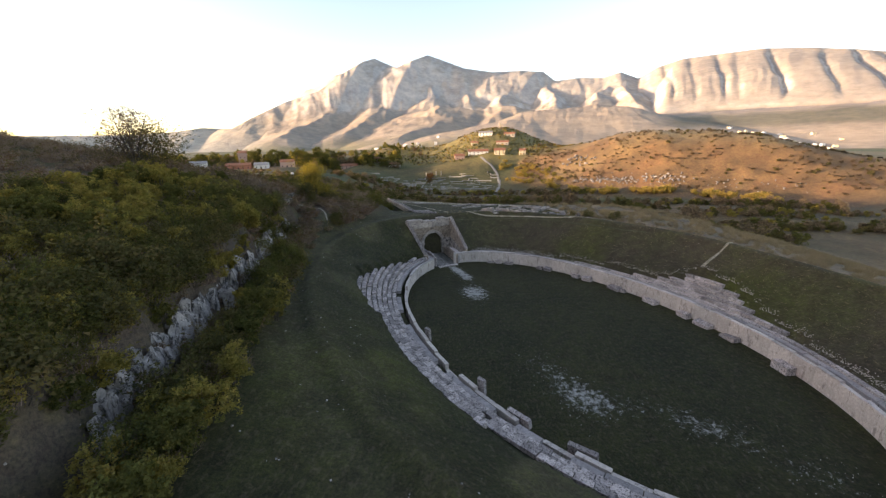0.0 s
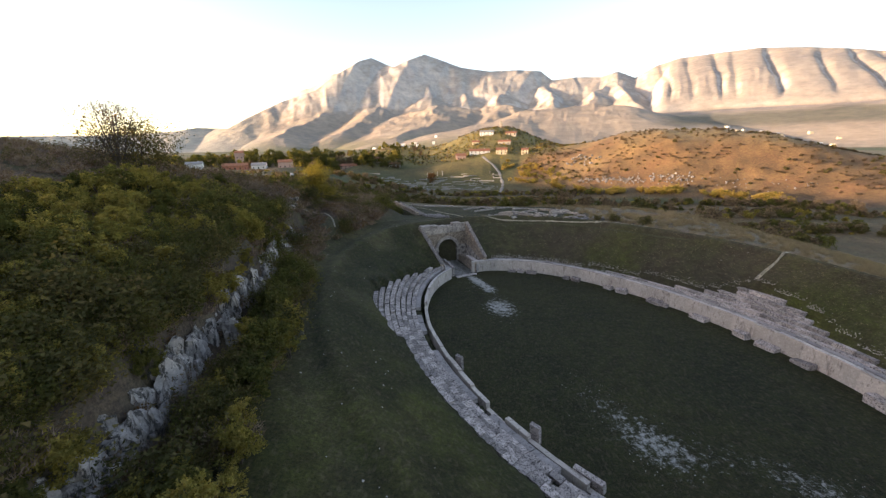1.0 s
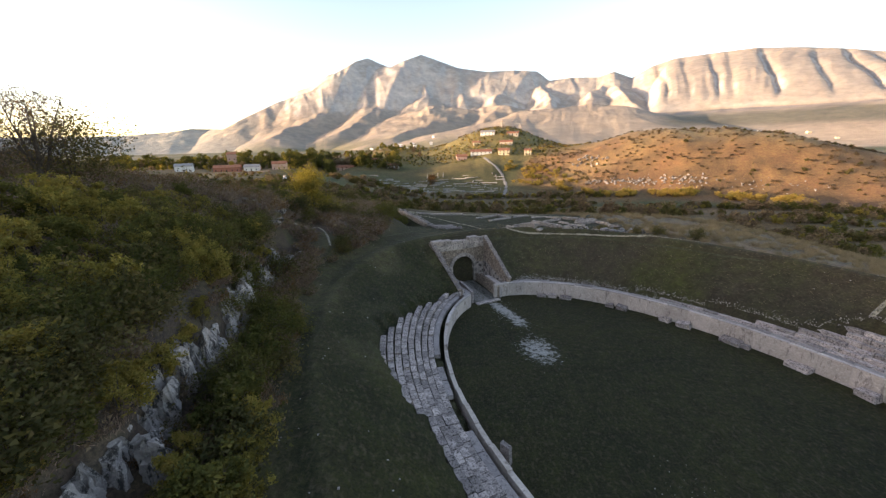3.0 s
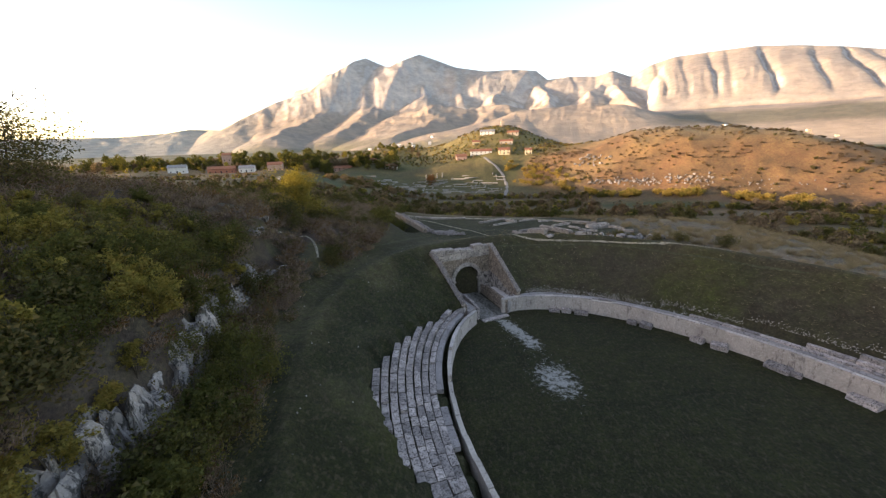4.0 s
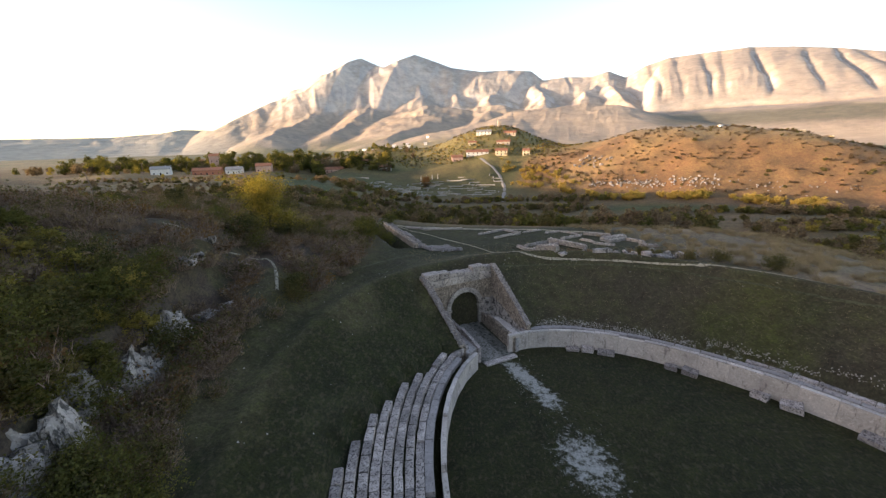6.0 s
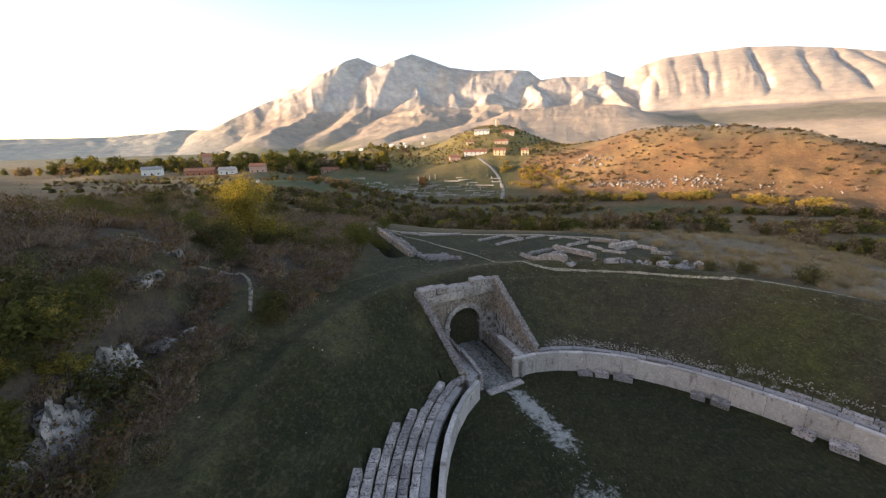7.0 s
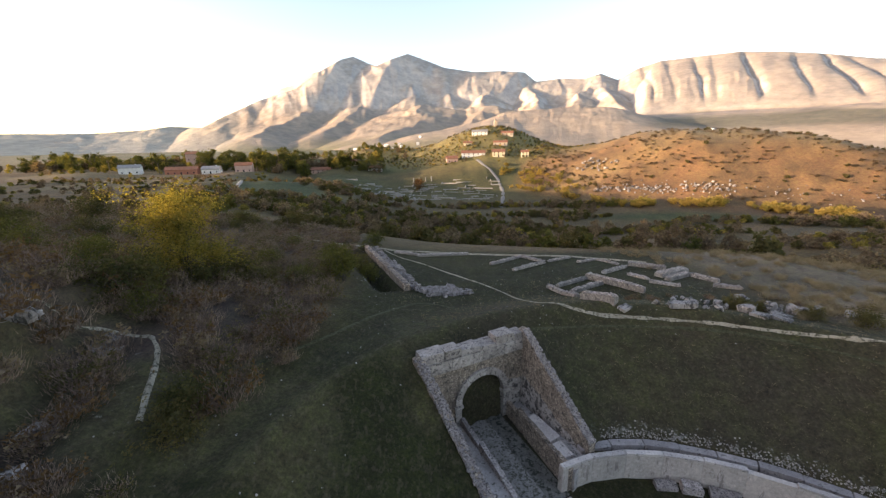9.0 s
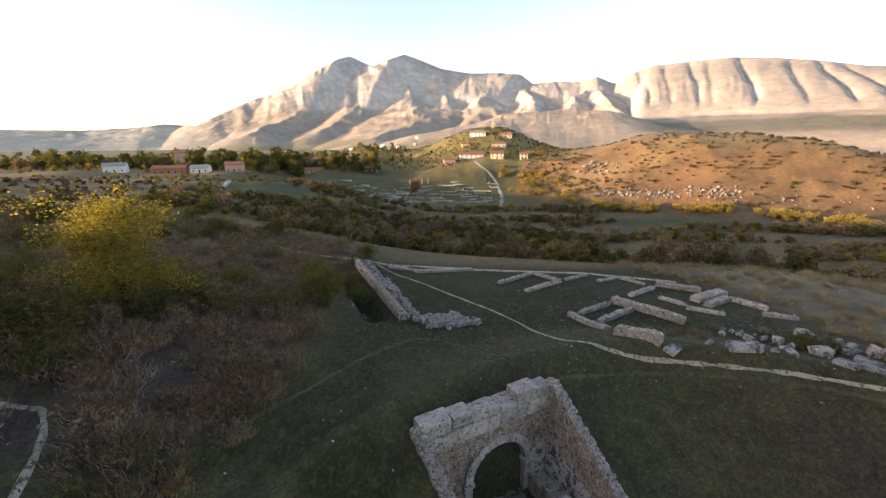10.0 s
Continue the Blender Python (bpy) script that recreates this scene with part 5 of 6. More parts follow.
def brush(name, height, spread, material, label, twigs=420, lean=0.5, size=0.5, material2=None, leaves=0):
    """A dense dry bush: thin upright twigs from one root, forking outwards."""
    ob = holder(name, label, "bush")
    n = twigs
    a = rng.uniform(0, 2 * math.pi, n)
    r = np.sqrt(rng.random(n)) * spread * 0.5
    x, y = r * np.cos(a), r * np.sin(a)
    hz = height * (1 - 0.55 * (r / (spread * 0.5)) ** 2) * rng.uniform(0.35, 1.05, n)
    k = rng.uniform(0.05, 0.8, n)
    p0 = np.stack([x * 0.75 * (0.3 + k), y * 0.75 * (0.3 + k), hz * k - 0.05], 1)
    d = np.stack([np.cos(a) * lean * rng.uniform(0.2, 1.3, n) + rng.normal(0, 0.35, n), np.sin(a) * lean * rng.uniform(0.2, 1.3, n) + rng.normal(0, 0.35, n), np.full(n, 1.0)], 1)
    p1 = p0 + d * (size * rng.uniform(0.5, 1.3, (n, 1)))
    side = np.cross(d, rng.normal(0, 1, (n, 3)))
    side = side / np.linalg.norm(side, axis=1)[:, None] * rng.uniform(0.006, 0.015, (n, 1)) * (0.6 + 0.4 * height)
    v = np.stack([p0 - side, p0 + side, p1], 1).reshape(-1, 3)
    me = bpy.data.meshes.new("crown")
    me.vertices.add(len(v))
    me.vertices.foreach_set("co", v.ravel())
    me.loops.add(3 * n)
    me.loops.foreach_set("vertex_index", np.arange(3 * n, dtype=np.int32))
    me.polygons.add(n)
    me.polygons.foreach_set("loop_start", np.arange(0, 3 * n, 3, dtype=np.int32))
    me.update(calc_edges=True)
    me.materials.append(material)
    tw = new("crown", me)
    tw.parent = ob
    if leaves:
        lf = new("foliage", leaf_mesh("foliage", p1[rng.integers(0, n, leaves)], 0.14, material2, 5, 0.10))
        lf.parent = ob
    return ob


def spread_out(n, inside, gap, box, seed):
    """Up to n places in the box where inside(x, y) holds, no two nearer than gap."""
    r = np.random.default_rng(seed)
    got, cells = [], {}
    for _ in range(n * 30):
        if len(got) >= n:
            break
        x, y = r.uniform(box[0], box[1]), r.uniform(box[2], box[3])
        if not inside(x, y):
            continue
        c = (int(x // gap), int(y // gap))
        near = [q for i in (-1, 0, 1) for j in (-1, 0, 1) for q in cells.get((c[0] + i, c[1] + j), ())]
        if any((x - q[0]) ** 2 + (y - q[1]) ** 2 < gap * gap for q in near):
            continue
        cells.setdefault(c, []).append((x, y))
        got.append((x, y))
    return got


def stand(protos, places, lo, hi, group, seed, sink=0.0, squash=(0.9, 1.15)):
    """Copies of the prototypes at the places, each turned and sized; the prototypes take the first ones."""
    r = np.random.default_rng(seed)
    zs = ground_z(np.array([p[0] for p in places]), np.array([p[1] for p in places]))
    for i, ((x, y), z) in enumerate(zip(places, zs)):
        s = r.uniform(lo, hi)
        m = pose(x, y, float(z) - sink, r.uniform(-4, 4), r.uniform(-4, 4), r.uniform(0, 360)) @ Matrix.Diagonal((s, s, s * r.uniform(*squash), 1))
        if i < len(protos):
            protos[i].matrix_basis = m
            tagged(protos[i], group=group)
        else:
            copy_thing(protos[i % len(protos)], m)


def joined(name, protos, places, lo, hi, label, category, seed):
    """The same, joined into one mesh: far or countless plants."""
    r = np.random.default_rng(seed)
    zs = ground_z(np.array([p[0] for p in places]), np.array([p[1] for p in places]))
    packs = []
    for ob in protos:
        for ch in ob.children:
            if ch.name.startswith("trunk"):
                continue
            me = ch.data
            co = np.empty(len(me.vertices) * 3)
            me.vertices.foreach_get("co", co)
            li = np.empty(len(me.loops), dtype=np.int32)
            me.loops.foreach_get("vertex_index", li)
            tot = np.empty(len(me.polygons), dtype=np.int32)
            me.polygons.foreach_get("loop_total", tot)
            packs.append((ob, co.reshape(-1, 3), li, tot, me.materials[0]))
    mats, vs, ls, ts, ms, nv = [], [], [], [], [], 0
    for i, ((x, y), z) in enumerate(zip(places, zs)):
        ob = protos[i % len(protos)]
        s, a = r.uniform(lo, hi), r.uniform(0, 6.28)
        c, sn = math.cos(a), math.sin(a)
        for o, co, li, tot, m in packs:
            if o is not ob:
                continue
            if m not in mats:
                mats.append(m)
            w = np.stack([co[:, 0] * c - co[:, 1] * sn, co[:, 0] * sn + co[:, 1] * c, co[:, 2]], 1) * s + np.array((x, y, z))
            vs.append(w)
            ls.append(li + nv)
            ts.append(tot)
            ms.append(np.full(len(tot), mats.index(m), dtype=np.int32))
            nv += len(co)
    v, l, t, mi = np.concatenate(vs), np.concatenate(ls), np.concatenate(ts), np.concatenate(ms)
    me = bpy.data.meshes.new(name)
    me.vertices.add(len(v))
    me.vertices.foreach_set("co", v.ravel())
    me.loops.add(len(l))
    me.loops.foreach_set("vertex_index", l.astype(np.int32))
    me.polygons.add(len(t))
    me.polygons.foreach_set("loop_start", np.concatenate([[0], np.cumsum(t)[:-1]]).astype(np.int32))
    me.polygons.foreach_set("material_index", mi)
    me.update(calc_edges=True)
    for m in mats:
        me.materials.append(m)
    return tagged(new(name, me), label, category, kind="stuff")


def away(x, y):
    """Off the arena, the rim's grass, the ruins and the paths."""
    d = float(out_of_arena(np.array([x]), np.array([y]))[0])
    if d < 15.5 or (-17 < x < 24 and 76 < y < 113):
        return False
    for px, py in ((-36, 73.5), (-34.5, 74.5), (-33.4, 75.2), (-31.5, 76.9), (-30, 77.1), (-28.4, 78.2), (-26.2, 77), (-24.9, 75.2), (-23.7, 72.6), (-23, 70.9), (-22.5, 69.5)):
        if (x - px) ** 2 + (y - py) ** 2 < 2.6:
            return False
    return True


OAK = "young oak with yellowing green leaves on the slope"
oaks = [tree("tree", h, w, m, OAK, "tree", 105, 36, 0.20, 0.08, 3, tight=0.7) for h, w, m in ((4.2, 3.6, m_leaf), (3.6, 3.8, m_leaf), (4.8, 3.8, m_leaf), (3.4, 3.2, m_leaf_green))]


def oak_ground(x, y):
    c = float(cliff_x(y))
    if not away(x, y) or (x + 44) ** 2 + (y - 53) ** 2 < 36 or 0.35 < float(cliff_edge(np.array(x), np.array(y))) < 3.2 or y > 57 - 0.3 * (x + 22):
        return False
    return float(cliff_edge(np.array(x), np.array(y))) < 0.35 or (hash2(x, y, 3) < 0.14 and y < 40 and x < c + 7)


oak_places = spread_out(800, oak_ground, 1.5, (-37, -9, -1, 62), 11)
stand(oaks, oak_places, 0.5, 1.2, "oaks on the slope", 12)

BROWN = "leafless brown scrub bush on the hillside"
browns = [brush("scrub_bush", h, w, m_twig, BROWN, 620, 0.6, 0.26, m2, lv) for h, w, m2, lv in ((1.5, 2.8, m_leaf_brown, 50), (1.2, 2.6, m_leaf_rust, 40), (1.8, 3.0, m_leaf_dull, 60), (1.0, 2.6, m_leaf_brown, 40))]
brown_places = spread_out(2100, lambda x, y: away(x, y) and x < -15 - 0.1 * max(0, y - 60), 0.95, (-80, -11, -2, 132), 21)
brown_places.sort(key=lambda p: (p[0] + 24) ** 2 + (p[1] - 72) ** 2)
stand(browns, brown_places[:290], 0.7, 1.5, "scrub bushes on the hillside", 22)
joined("scrub", browns, brown_places[290:], 0.7, 1.5, "leafless brown scrub covering the hillside", "scrub", 23)

ledge = np.random.default_rng(24)
ledge_places = [(float(cliff_x(y)) + ledge.normal() * 0.6 + ledge.choice([-3.6, -2.4, -1.5, 3.6, 4.8]), y) for y in ledge.uniform(12, 66, 430)]
joined("ledge_scrub", browns, ledge_places, 0.7, 1.35, "brown scrub along the rocky ledge", "scrub", 25)

ruin_r = np.random.default_rng(26)
for i, (x, y) in enumerate(((12.6, 91.4), (14.0, 90.6), (15.6, 91.8), (16.8, 90.4), (13.4, 93.0), (17.6, 92.4), (10.2, 89.6), (19.0, 88.2), (29.0, 90.5), (31.5, 89.0), (20.5, 93.5), (24.5, 92.6))):
    k = ruin_r.uniform(0.35, 0.6)
    copy_thing(browns[i % 4], pose(x, y, gz(x, y) - 0.05, 0, 0, ruin_r.uniform(0, 360)) @ Matrix.Diagonal((k, k, k, 1)))

GREEN = "low bush with dull green leaves"
greens = [tree("green_bush", h, w, m, GREEN, "bush", 130, 18, 0.105, 0.05, 5) for h, w, m in ((1.7, 2.2, m_leaf_green), (1.4, 2.0, m_leaf_dull), (2.1, 2.4, m_leaf_green))]
green_places = spread_out(130, lambda x, y: away(x, y) and x < -15 and not (x < -37 and y < 75) and fbm(np.array(x / 10), np.array(y / 10), 3, 94) > -0.06, 1.9, (-70, -12, 15, 128), 31)
green_places += [(float(cliff_x(y)) + ledge.uniform(-3.4, -0.2), y) for y in ledge.uniform(12, 62, 150)] + [(float(cliff_x(y)) + ledge.uniform(3.6, 6.0), y) for y in ledge.uniform(12, 50, 40)]
stand(greens, green_places, 0.6, 1.6, "green bushes among the scrub", 32)

for x, y, k in ((24.6, 88.9, 0.75), (26.3, 88.4, 0.55), (29.0, 85.0, 0.6), (32.0, 83.0, 0.8), (36.5, 79.5, 0.9)):
    copy_thing(greens[1], pose(x, y, gz(x, y) - 0.05, 0, 0, 40 * x) @ Matrix.Diagonal((k, k, k, 1)))
# single trees
golden = tree("tree", 9.4, 7.4, m_leaf_turning, "broad tree with its crown catching golden sun", "tree", 820, 26, 0.19, 0.10, 5)
golden.location = (-31.6, 89.8, gz(-31.6, 89.8))
bare = tree("tree", 9.0, 9.5, m_leaf_rust, "thin almost leafless tree on the hilltop", "tree", 110, 7, 0.2, 0.25, 6, 0.2, "", 1.3)
bare.location = (-44.5, 53.5, gz(-44.5, 53.5) - 0.2)
tips = np.stack([rng.normal(0, 2.2, 800), rng.normal(0, 2.2, 800), rng.uniform(2.0, 8.8, 800)], 1)
tips = tips[np.hypot(tips[:, 0], tips[:, 1]) < 1.2 + 0.5 * tips[:, 2]]
fine_twigs = new("branchwork", leaf_mesh("branchwork", tips, 1.1, m_bark, 3, 0.35, -0.5, 0.035))
fine_twigs.parent = bare
low = tree("green_bush", 6.2, 9.5, m_leaf_dull, "dark spreading bush beside the bare tree", "bush", 420, 16, 0.24, 0.08, 6)
low.location = (-44.0, 56.0, gz(-44.0, 56.0) - 0.2)
thin = tree("tree", 4.2, 5.0, m_leaf_rust, "thin leafless bush on the hilltop", "tree", 50, 4, 0.16, 0.2, 5, 0.2)
thin.location = (-56.0, 46.0, gz(-56, 46) - 0.2)
dark = tree("tree", 4.6, 3.8, m_leaf_green, "dark green bushy tree beside the sunken way", "tree", 170, 18, 0.2, 0.06, 4)
dark.location = (-17.8, 96.0, gz(-17.8, 96))
for x, y, s in ((-15.6, 100.5, 0.7), (-20.5, 101.5, 0.8)):
    copy_thing(dark, pose(x, y, gz(x, y), 0, 0, 70) @ Matrix.Diagonal((s, s, s, 1)))

# the valley beyond the ruins
DRY = "dry straw-coloured tuft of tall grass"
straws = [brush("straw_tuft", h, w, m_straw, DRY, 280, 0.35, 0.45) for h, w in ((0.8, 1.8), (0.6, 1.5))]
straw_places = spread_out(1200, lambda x, y: away(x, y) and x > 20 and y < 125 and fbm(np.array(x / 9), np.array(y / 9), 3, 5) > -0.14, 0.8, (22, 95, 30, 128), 41)
straw_places.sort(key=lambda p: (p[0] - 34) ** 2 + (p[1] - 88) ** 2)
stand(straws, straw_places[:240], 0.6, 1.3, "straw thickets beside the ruins", 42)
joined("dry_grass", straws, straw_places[240:], 0.7, 1.5, "dry straw-coloured grass and thistles", "grass", 43)

MIX = "roadside bush in mixed autumn colours"
mids = [tree("hedge_bush", h, w, m, MIX, "bush", 60, 7, 0.52, 0.04, 3, 0.0, "", 1.0, 4, False) for h, w, m in ((3.0, 3.6, m_leaf_green), (2.4, 3.2, m_leaf_dull), (3.2, 3.8, m_leaf_brown), (2.0, 3.2, m_leaf), (2.0, 3.2, m_leaf_brown), (1.6, 3.0, m_leaf_dull))]


def valley(x, y):
    if not (x > 24 or y > 117) or (x < 70 and y < 117):
        return False
    if 40 > x > -60 and 282 < y < 345 and hash2(x, y, 8) > 0.12:
        return False
    if bell(x, y, 112, 222, 28, 8, 1.0, -14) > 0.45 or bell(x, y, -78, 215, 20, 26, 1.0) > 0.5 or bell(x, y, -75, 318, 32, 24, 1.0) > 0.5:
        return False
    if float(sunny_hill(np.array(x), np.array(y))) > 1.5 or (y > 262 - 0.45 * (x - 75) and x > 75):
        return False
    belt = fbm(np.array(x / 60 + 0.3 * y / 60), np.array(y / 9 + 0.02 * x), 3, 91)
    return belt > 0.01 + (0.08 if x > 150 else 0)


valley_places = spread_out(1700, valley, 1.5, (-78, 190, 116, 275), 51)
valley_places.sort(key=lambda p: (p[0] - 20) ** 2 + (p[1] - 110) ** 2)
stand(mids, valley_places[:280], 0.45, 1.25, "bushes in the valley", 52)
joined("thicket", mids, valley_places[280:], 0.45, 1.25, "bushy thickets across the valley floor", "thicket", 53)

field_places = spread_out(420, lambda x, y: y < 296 and x < -52 - 0.12 * (y - 130) and x > -1.05 * y + 40 and fbm(np.array(x / 26), np.array(y / 18), 3, 96) > -0.05, 2.6, (-230, -50, 128, 296), 54)
joined("field_scrub", [mids[1], mids[2], mids[4], mids[5], mids[3]], field_places, 0.25, 0.75, "low bushes scattered over the dry fields", "scrub", 55)

# lit bushes at the foot of and on the sunny hill
foot_r = np.random.default_rng(61)
foot_places = []
clusters = (84, 92, 101, 106, 121, 127, 133, 151, 156, 161, 172, 178)
for i in range(115):
    x = clusters[int(foot_r.integers(len(clusters)))] + foot_r.normal() * 2.6
    foot_places.append((x, float(np.interp(x, [82, 97, 118, 139, 158, 172, 185], [258, 250, 243, 236, 226, 216, 208])) + foot_r.normal() * 2.2 + 2))
for i in range(60):                                        # thickets round the lane
    foot_places.append((foot_r.uniform(44, 84), 0))
    x = foot_places[-1][0]
    foot_places[-1] = (x, 352 - 1.25 * (x - 44) + foot_r.uniform(-42, 12))
stand_gold = [tree("gold_bush", h, w, m, "golden sunlit bush at the foot of the hill", "bush", 55, 9, 0.48, 0.04, 3, 0.0, "", 1.0, 4, False) for h, w, m in ((3.4, 4.4, m_leaf_gold), (2.6, 4.0, m_leaf_gold), (3.0, 4.0, m_leaf))]
stand(stand_gold, foot_places, 0.45, 1.25, "bushes at the hill's foot", 62)
hill_places = spread_out(1500, lambda x, y: float(sunny_hill(np.array(x), np.array(y))) > 2.5 and fbm(np.array(x / 14), np.array(y / 14), 3, 93) > -0.1, 2.2, (60, 330, 205, 400), 63)
dry = [tree("dry_bush", h, w, m, "low dry bush on the sunny hill", "bush", 34, 5, 0.5, 0.02, 3, 0.0, "", 1.0, 4, False) for h, w, m in ((1.2, 2.8, m_leaf_brown), (1.5, 2.6, m_leaf_brown))]
for i, ob in enumerate(dry):
    ob.location = (150 + 14 * i, 268, gz(150 + 14 * i, 268))
joined("hill_scrub", [dry[0], dry[1], dry[1], dry[0], dry[1], dry[1], dry[0], dry[1], mids[1], dry[1]], hill_places, 0.3, 0.95, "scattered dry bushes over the sunny hill", "scrub", 64)

# trees of the village and its hill
FAR = "tree among the village houses in autumn leaf"
fars = [tree("village_tree", h, w, m, FAR, "tree", 110, 9, 0.70, 0.06, 2, 0.0, "", 1.0, 5, False) for h, w, m in ((8.5, 7.5, m_leaf_green), (7.0, 7.0, m_leaf), (9.0, 6.0, m_leaf_green), (6.5, 7.0, m_leaf_brown))]
far_places = spread_out(190, lambda x, y: y > 342 + 0.35 * (x + 120) * (x > -120), 3.6, (-340, -50, 322, 410), 71)
stand(fars, far_places, 0.7, 1.35, "trees round the village", 72)
hilltrees = spread_out(1900, lambda x, y: bell(x, y, 45, 455, 84, 66, 1.0) > 0.33 and (x > 72 or fbm(np.array(x / 22), np.array(y / 22), 3, 92) > -0.16) and not (14 < x < 72 and y < 366), 2.1, (-80, 170, 340, 520), 73)
joined("wooded_slope", [mids[0], stand_gold[1], mids[3], mids[2], mids[1]], hilltrees, 0.28, 0.6, "woods and gardens on the village hill", "woods", 74)
rear = spread_out(150, lambda x, y: True, 7, (-420, -30, 405, 520), 75)
joined("far_trees", fars, rear, 0.5, 0.95, "row of trees behind the village", "woods", 76)
russet = tree("tree", 7.5, 8.0, m_leaf_rust, "round russet tree standing among the old town ruins", "tree", 120, 14, 0.6, 0.1, 2)
russet.location = (-17.0, 322.0, gz(-17, 322))
homes = ((-213, 322), (-181, 326), (-163, 330), (-143, 336))
near_places = [p for p in spread_out(60, lambda x, y: True, 5.0, (-262, -118, 300, 352), 77) if all((p[0] - a) ** 2 + (p[1] - c) ** 2 > 110 and not (abs(p[0] - a) < 11 and p[1] < c) for a, c in homes)]
joined("garden_trees", fars, near_places, 0.3, 0.6, "garden trees between the village houses", "trees", 78)

# grass tufts on the banks and round the ruins
tuft = brush("grass_tuft", 0.12, 0.3, m_straw, "tuft of dry grass on the bank", 10, 0.5, 0.12)
tx_, ty_ = rng.uniform(-12, 60, 60000), rng.uniform(6, 114, 60000)
td_, tv_, (tp_, tq_) = out_of_arena(tx_, ty_), arena_uv(tx_, ty_)[1], gate_pq(tx_, ty_)
ok_ = (td_ > 2.6) & (td_ < 24) & (tv_ > -4) & ~((np.abs(tp_) < 6) & (tq_ > -3) & (tq_ < 11)) & (td_ > FIRST + TREAD * tiers_at(arena_uv(tx_, ty_)[0], 1) + 1)
tuft_places = list(zip(tx_[ok_], ty_[ok_]))[:9000]
joined("grass_tufts", [tuft], tuft_places, 0.6, 1.7, "small tufts of dry grass over the bank", "grass", 82)
tuft.location = (2.0, 90.0, gz(2.0, 90.0))


# ---- the old town's ruins in the valley ----
old = np.random.default_rng(5)
old_m = stone_material("old_town_stone", (0.34, 0.325, 0.295), (0.22, 0.21, 0.19), (0.2, 0.2, 0.18), 0.5, 0, 0.4, 0.2)
for i in range(130):
    a, c = old.uniform(-62, 44), old.uniform(-24, 24)
    x, y = -6 + a, 312 + c + 0.12 * a
    long = old.random() < 0.62
    L = old.uniform(4, 13) if long else old.uniform(3, 8)
    turn = -9 if long else 81
    bm = bmesh.new()
    h = old.uniform(0.2, 0.8)
    chamfered(bm, [(p * L / 2, q * 0.3, z) for z in (-0.8, h) for p, q in ((-1, -1), (1, -1), (1, 1), (-1, 1))], 0.12, 0.1)
    ob = part("low_wall", bm, old_m, None, "low pale wall of the ruined town")
    ob.matrix_world = pose(x, y, gz(x, y), 0, 0, turn + old.uniform(-4, 4))
    tagged(ob, category="wall", group="walls of the old town")


def column(h):
    ob = holder("column", "standing stone column among the old town ruins", "column", "columns of the old town")
    verts, faces = [], []
    tube(verts, faces, [(0, 0, z) for z in np.linspace(0.25, h, 6)], [0.42, 0.41, 0.40, 0.38, 0.36, 0.35], 12)
    mesh_object("shaft", verts, faces, old_m, ob, True)
    part("base", cut_block(1.1, 1.1, 0.3, 0.05, 0.0), old_m, ob)
    bm = cut_block(0.95, 0.95, 0.3, 0.05, 0.0)
    bmesh.ops.translate(bm, verts=bm.verts, vec=(0, 0, h))
    part("capital", bm, old_m, ob)
    return ob


col0 = column(3.4)
for i in range(4):
    x, y = -22 + i * 4.4, 338 + i * 0.4
    m = pose(x, y, gz(x, y) - 0.1)
    if i == 0:
        col0.matrix_basis = m
    else:
        copy_thing(col0, m)


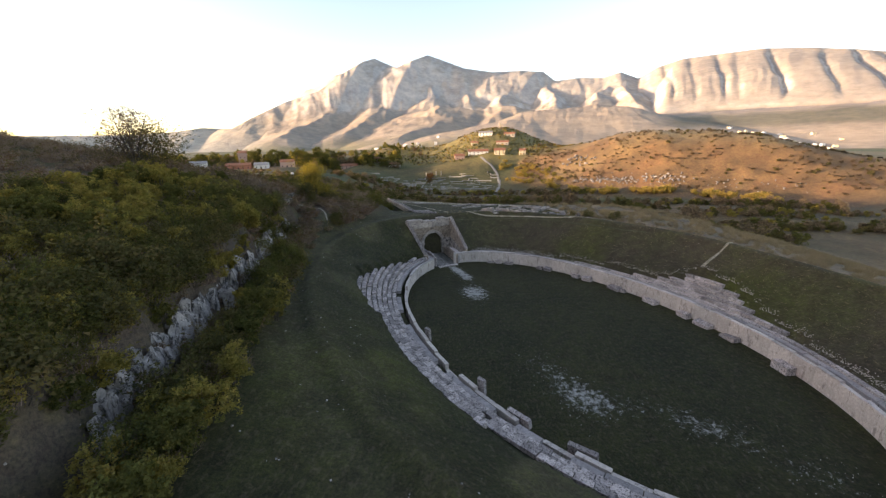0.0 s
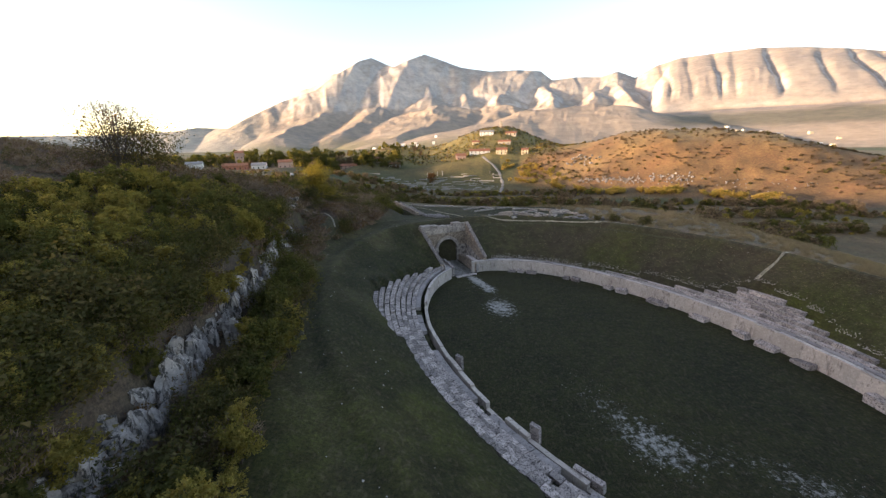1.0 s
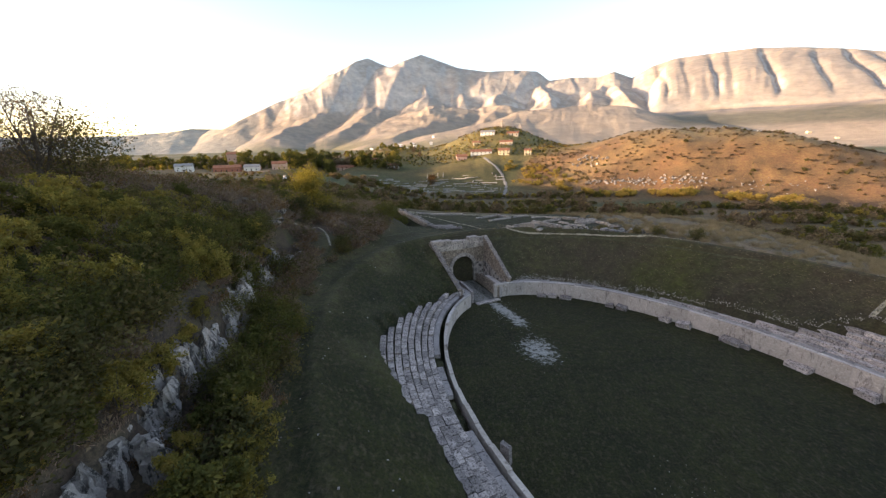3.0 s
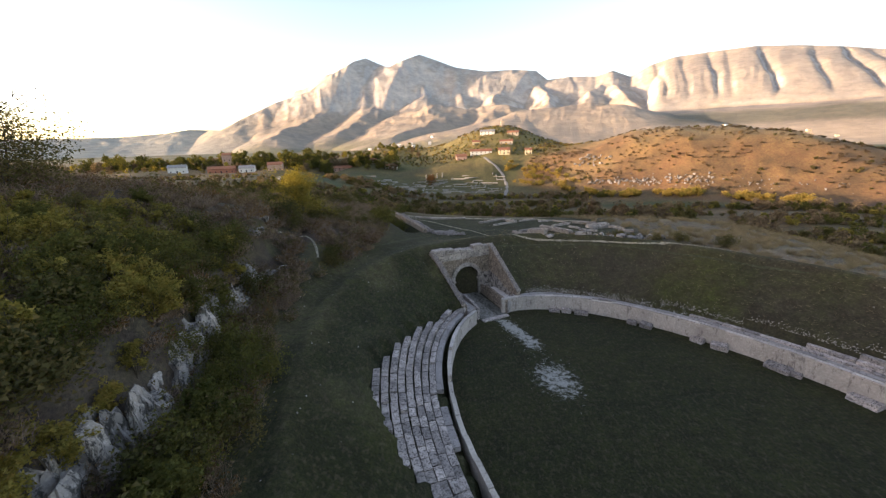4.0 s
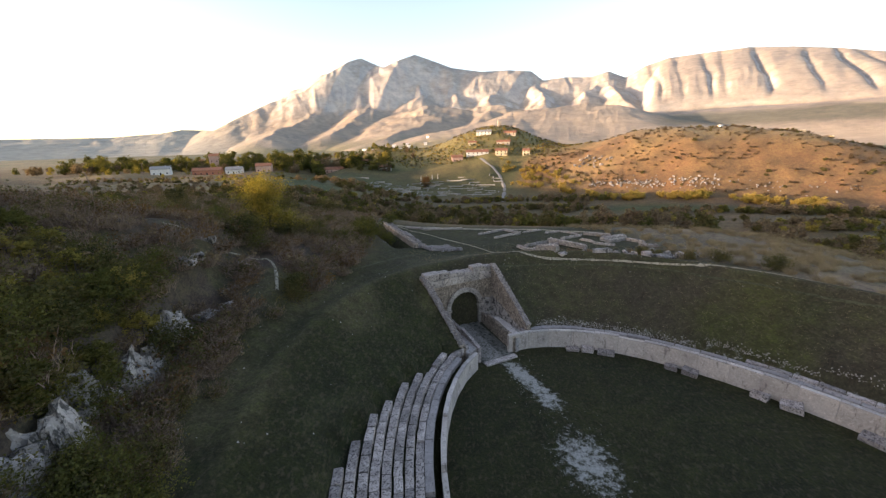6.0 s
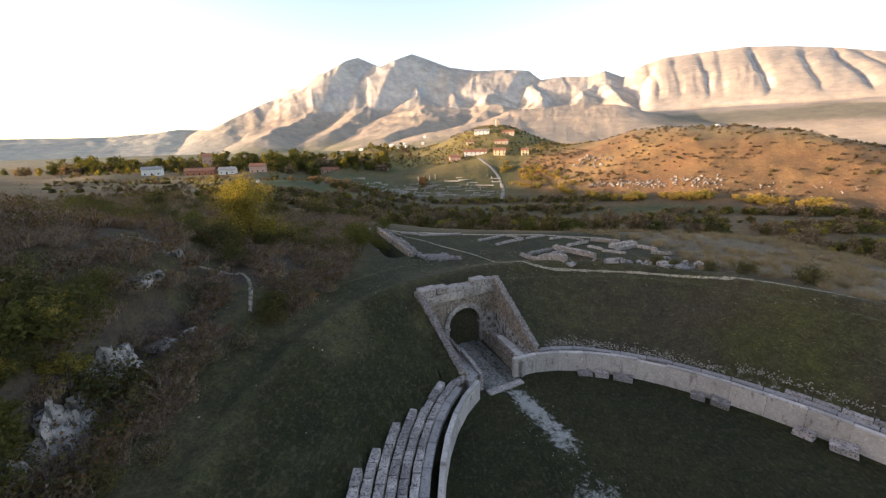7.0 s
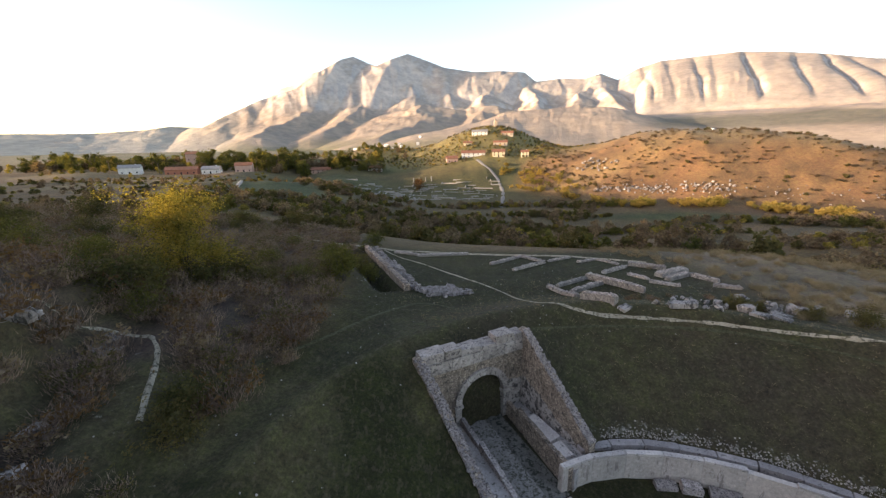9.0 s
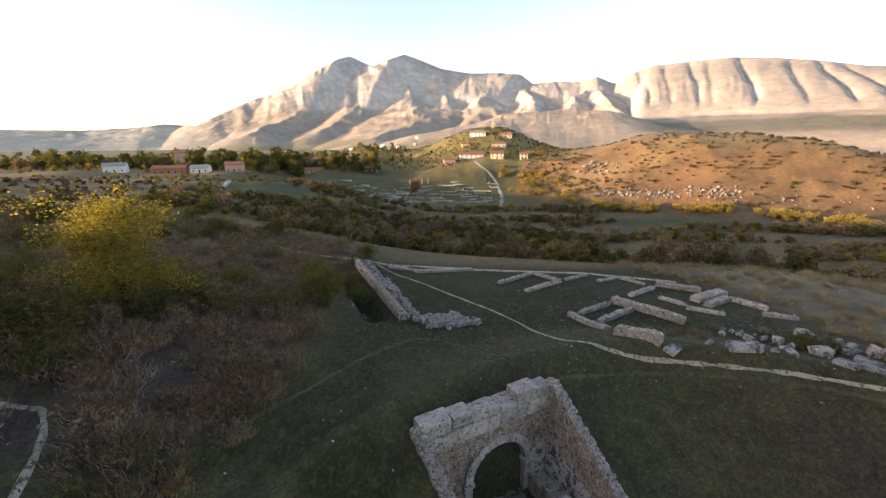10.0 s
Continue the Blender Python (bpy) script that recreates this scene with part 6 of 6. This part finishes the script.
# ---- houses ----
def house(x, y, w, d, h, turn, wall_m, roof_m, label, storeys=1, flat_roof=False, category="house"):
    zs = [gz(x + a, y + c) for a in (-w / 2, w / 2) for c in (-d / 2, d / 2)]
    ob = holder("house", label, category, "village houses")
    ob.matrix_basis = pose(x, y, min(zs), 0, 0, turn)
    bm = bmesh.new()
    lift = max(zs) - min(zs)
    H = h
    rise = 0 if flat_roof else 0.22 * d
    pr = [(-d / 2, -0.5), (d / 2, -0.5), (d / 2, H), (0, H + rise), (-d / 2, H)]
    a = [bm.verts.new((-w / 2, q, z)) for q, z in pr]
    c = [bm.verts.new((w / 2, q, z)) for q, z in pr]
    bm.faces.new(a[::-1])
    bm.faces.new(c)
    for i in range(5):
        bm.faces.new((a[i], a[(i + 1) % 5], c[(i + 1) % 5], c[i]))
    part("wall", bm, wall_m, ob)
    for s in (-1, 1):                                      # roof slopes with eaves
        bm = bmesh.new()
        e, k = d / 2 + 0.45, (rise / (d / 2)) if rise else 0
        pts = [(xx, yy, zz) for zz0 in (0.03, 0.25) for xx, yy, zz in ((-w / 2 - 0.4, 0, H + rise + zz0), (w / 2 + 0.4, 0, H + rise + zz0), (w / 2 + 0.4, s * e, H + rise - k * e + zz0), (-w / 2 - 0.4, s * e, H + rise - k * e + zz0))]
        vs = [bm.verts.new(p) for p in pts]
        bmesh.ops.convex_hull(bm, input=vs)
        part("roof", bm, roof_m, ob)
    bm = cut_block(0.7, 0.7, 1.4, 0.05, 0)
    bmesh.ops.translate(bm, verts=bm.verts, vec=(w * 0.25, d * 0.12, H + rise * 0.5))
    part("chimney", bm, wall_m, ob)
    n = max(2, int(w / 3.2))
    for st in range(storeys):
        for i in range(n):
            xx = -w / 2 + w * (i + 0.5) / n
            zz = 0.9 + st * (h - 0.3) / storeys
            tall = st == 0 and i == n // 2
            ww, hh = (1.0, 1.9) if tall else (0.8, 1.05)
            win = holder("door" if tall else "window", "", "")
            win.parent = ob
            z0 = zz - (0.85 if tall else 0)
            for nm, y0, y1, g, m in (("frame", -0.10, 0.05, 0.12, wall_m), ("pane", -0.12, 0.02, 0.0, m_window)):
                bm = bmesh.new()
                vs = [bm.verts.new((xx + px * (ww / 2 + g), -d / 2 + yy, z0 + (hh + g if zf else -g))) for yy in (y0, y1) for zf in (0, 1) for px in (-1, 1)]
                bmesh.ops.convex_hull(bm, input=vs)
                part(nm, bm, m, win)
    return ob


house(-213, 322, 12, 8, 4.6, 24, m_white_wall, m_grey_roof, "white single-storey house with a grey roof")
house(-181, 326, 19, 8, 3.6, 18, m_red_wall, m_tile_roof, "brick-red house with a terracotta roof")
house(-163, 330, 11, 8, 3.4, 14, m_white_wall, m_grey_roof, "white pavilion with a pale roof beside trees")
house(-143, 336, 11, 8, 5.0, 14, m_pink_wall, m_tile_roof, "pink house with a red tiled roof")
house(-205, 380, 8, 8, 11.5, 15, m_pink_wall, m_tile_roof, "tall pink tower house in the village", 2)
house(-98, 376, 19, 8, 3.4, 8, m_pink_wall, m_tile_roof, "long tiled village house far behind fields", 2)
house(-55, 375, 11, 8, 3.6, 4, m_white_wall, m_tile_roof, "white village house with a tiled roof", 2)
house(-75, 384, 10, 8, 3.6, 4, m_stone_wall, m_tile_roof, "stone village house with a tiled roof", 2)
house(26, 377, 19, 8, 4.4, -2, m_white_wall, m_tile_roof, "long white building at the foot of the village hill", 2)
house(46, 371, 10, 8, 4.0, -8, m_cream_wall, m_tile_roof, "cream-yellow house at the foot of the village hill", 2)
house(67, 369, 6, 6, 4.2, -10, m_cream_wall, m_tile_roof, "small cream house among trees", 2)
house(8, 372, 9, 8, 4.0, 4, m_pink_wall, m_tile_roof, "pink house beside the long white building")
house(37, 424, 14, 8, 4.2, -12, m_white_wall, m_grey_roof, "pale church building near the hilltop", 2, category="church")
house(62, 420, 11, 7, 3.0, -16, m_stone_wall, m_tile_roof, "stone house under the hilltop", 2)
house(52, 398, 12, 6, 3.0, -14, m_stone_wall, m_tile_roof, "stone house on the terraced hillside")
house(24, 405, 7, 6, 3.0, 0, m_cream_wall, m_tile_roof, "cream house on the terraced hillside")
tower = holder("bell_tower", "ruined stone tower on the hilltop", "tower")
tower.location = (56, 452, gz(56, 452) - 0.5)
part("shaft", cut_block(3.6, 3.6, 5.5, 0.15, 0.15), m_stone_wall, tower)
bm = cut_block(1.4, 3.2, 2.6, 0.15, 0.15)
bmesh.ops.translate(bm, verts=bm.verts, vec=(-1.0, 0, 5.4))
part("broken_top", bm, m_stone_wall, tower)


def pole(x, y, h, lean):
    ob = holder("utility_pole", "grey timber utility pole with a crossarm", "pole", "utility poles")
    ob.matrix_basis = pose(x, y, gz(x, y) - 0.3, 0, lean, 30)
    verts, faces = [], []
    tube(verts, faces, [(0, 0, 0), (0, 0, h * 0.5), (0, 0, h)], [0.16, 0.13, 0.10], 8)
    mesh_object("shaft", verts, faces, m_wood_pole, ob, True)
    bm = cut_block(1.8, 0.14, 0.14, 0.02, 0)
    bmesh.ops.translate(bm, verts=bm.verts, vec=(0, 0, h - 0.6))
    part("crossarm", bm, m_wood_pole, ob)
    for k in (-0.7, 0, 0.7):
        bm = cut_block(0.1, 0.1, 0.25, 0.02, 0)
        bmesh.ops.translate(bm, verts=bm.verts, vec=(k, 0, h - 0.45))
        part("insulator", bm, m_metal, ob)


pole(-92.3, 129.4, 6.6, -7)
pole(-222, 316, 8.5, 0)
pole(-190, 316, 8.0, 0)
# houses of the far town on the plain
far_town = np.random.default_rng(9)
for i in range(46):
    a = radians(far_town.uniform(33.0, 44.0)) if i < 32 else radians(far_town.uniform(-12, -2))
    r = far_town.uniform(1500, 1950) if i < 32 else far_town.uniform(1350, 1600)
    x, y = r * math.sin(a), r * math.cos(a)
    ii, jj = int(np.argmin(np.abs(m_r - r))), int(np.argmin(np.abs(m_az - a)))
    z = max(float(MZ[ii, jj]), gz(x, y))
    bm = bmesh.new()
    w, d, h = far_town.uniform(7, 15), far_town.uniform(7, 10), far_town.uniform(3, 6)
    vs = [bm.verts.new((px * w / 2, py * d / 2, zz)) for zz in (-8, h) for px in (-1, 1) for py in (-1, 1)] + [bm.verts.new((px * w / 2, 0, h + 1.6)) for px in (-1, 1)]
    bmesh.ops.convex_hull(bm, input=vs)
    ob = part("far_house", bm, m_white_wall if far_town.random() < 0.7 else m_cream_wall, None, "pale house of a distant town on the plain")
    ob.matrix_world = pose(x, y, z, 0, 0, far_town.uniform(-30, 30))
    tagged(ob, category="house", group="distant town")
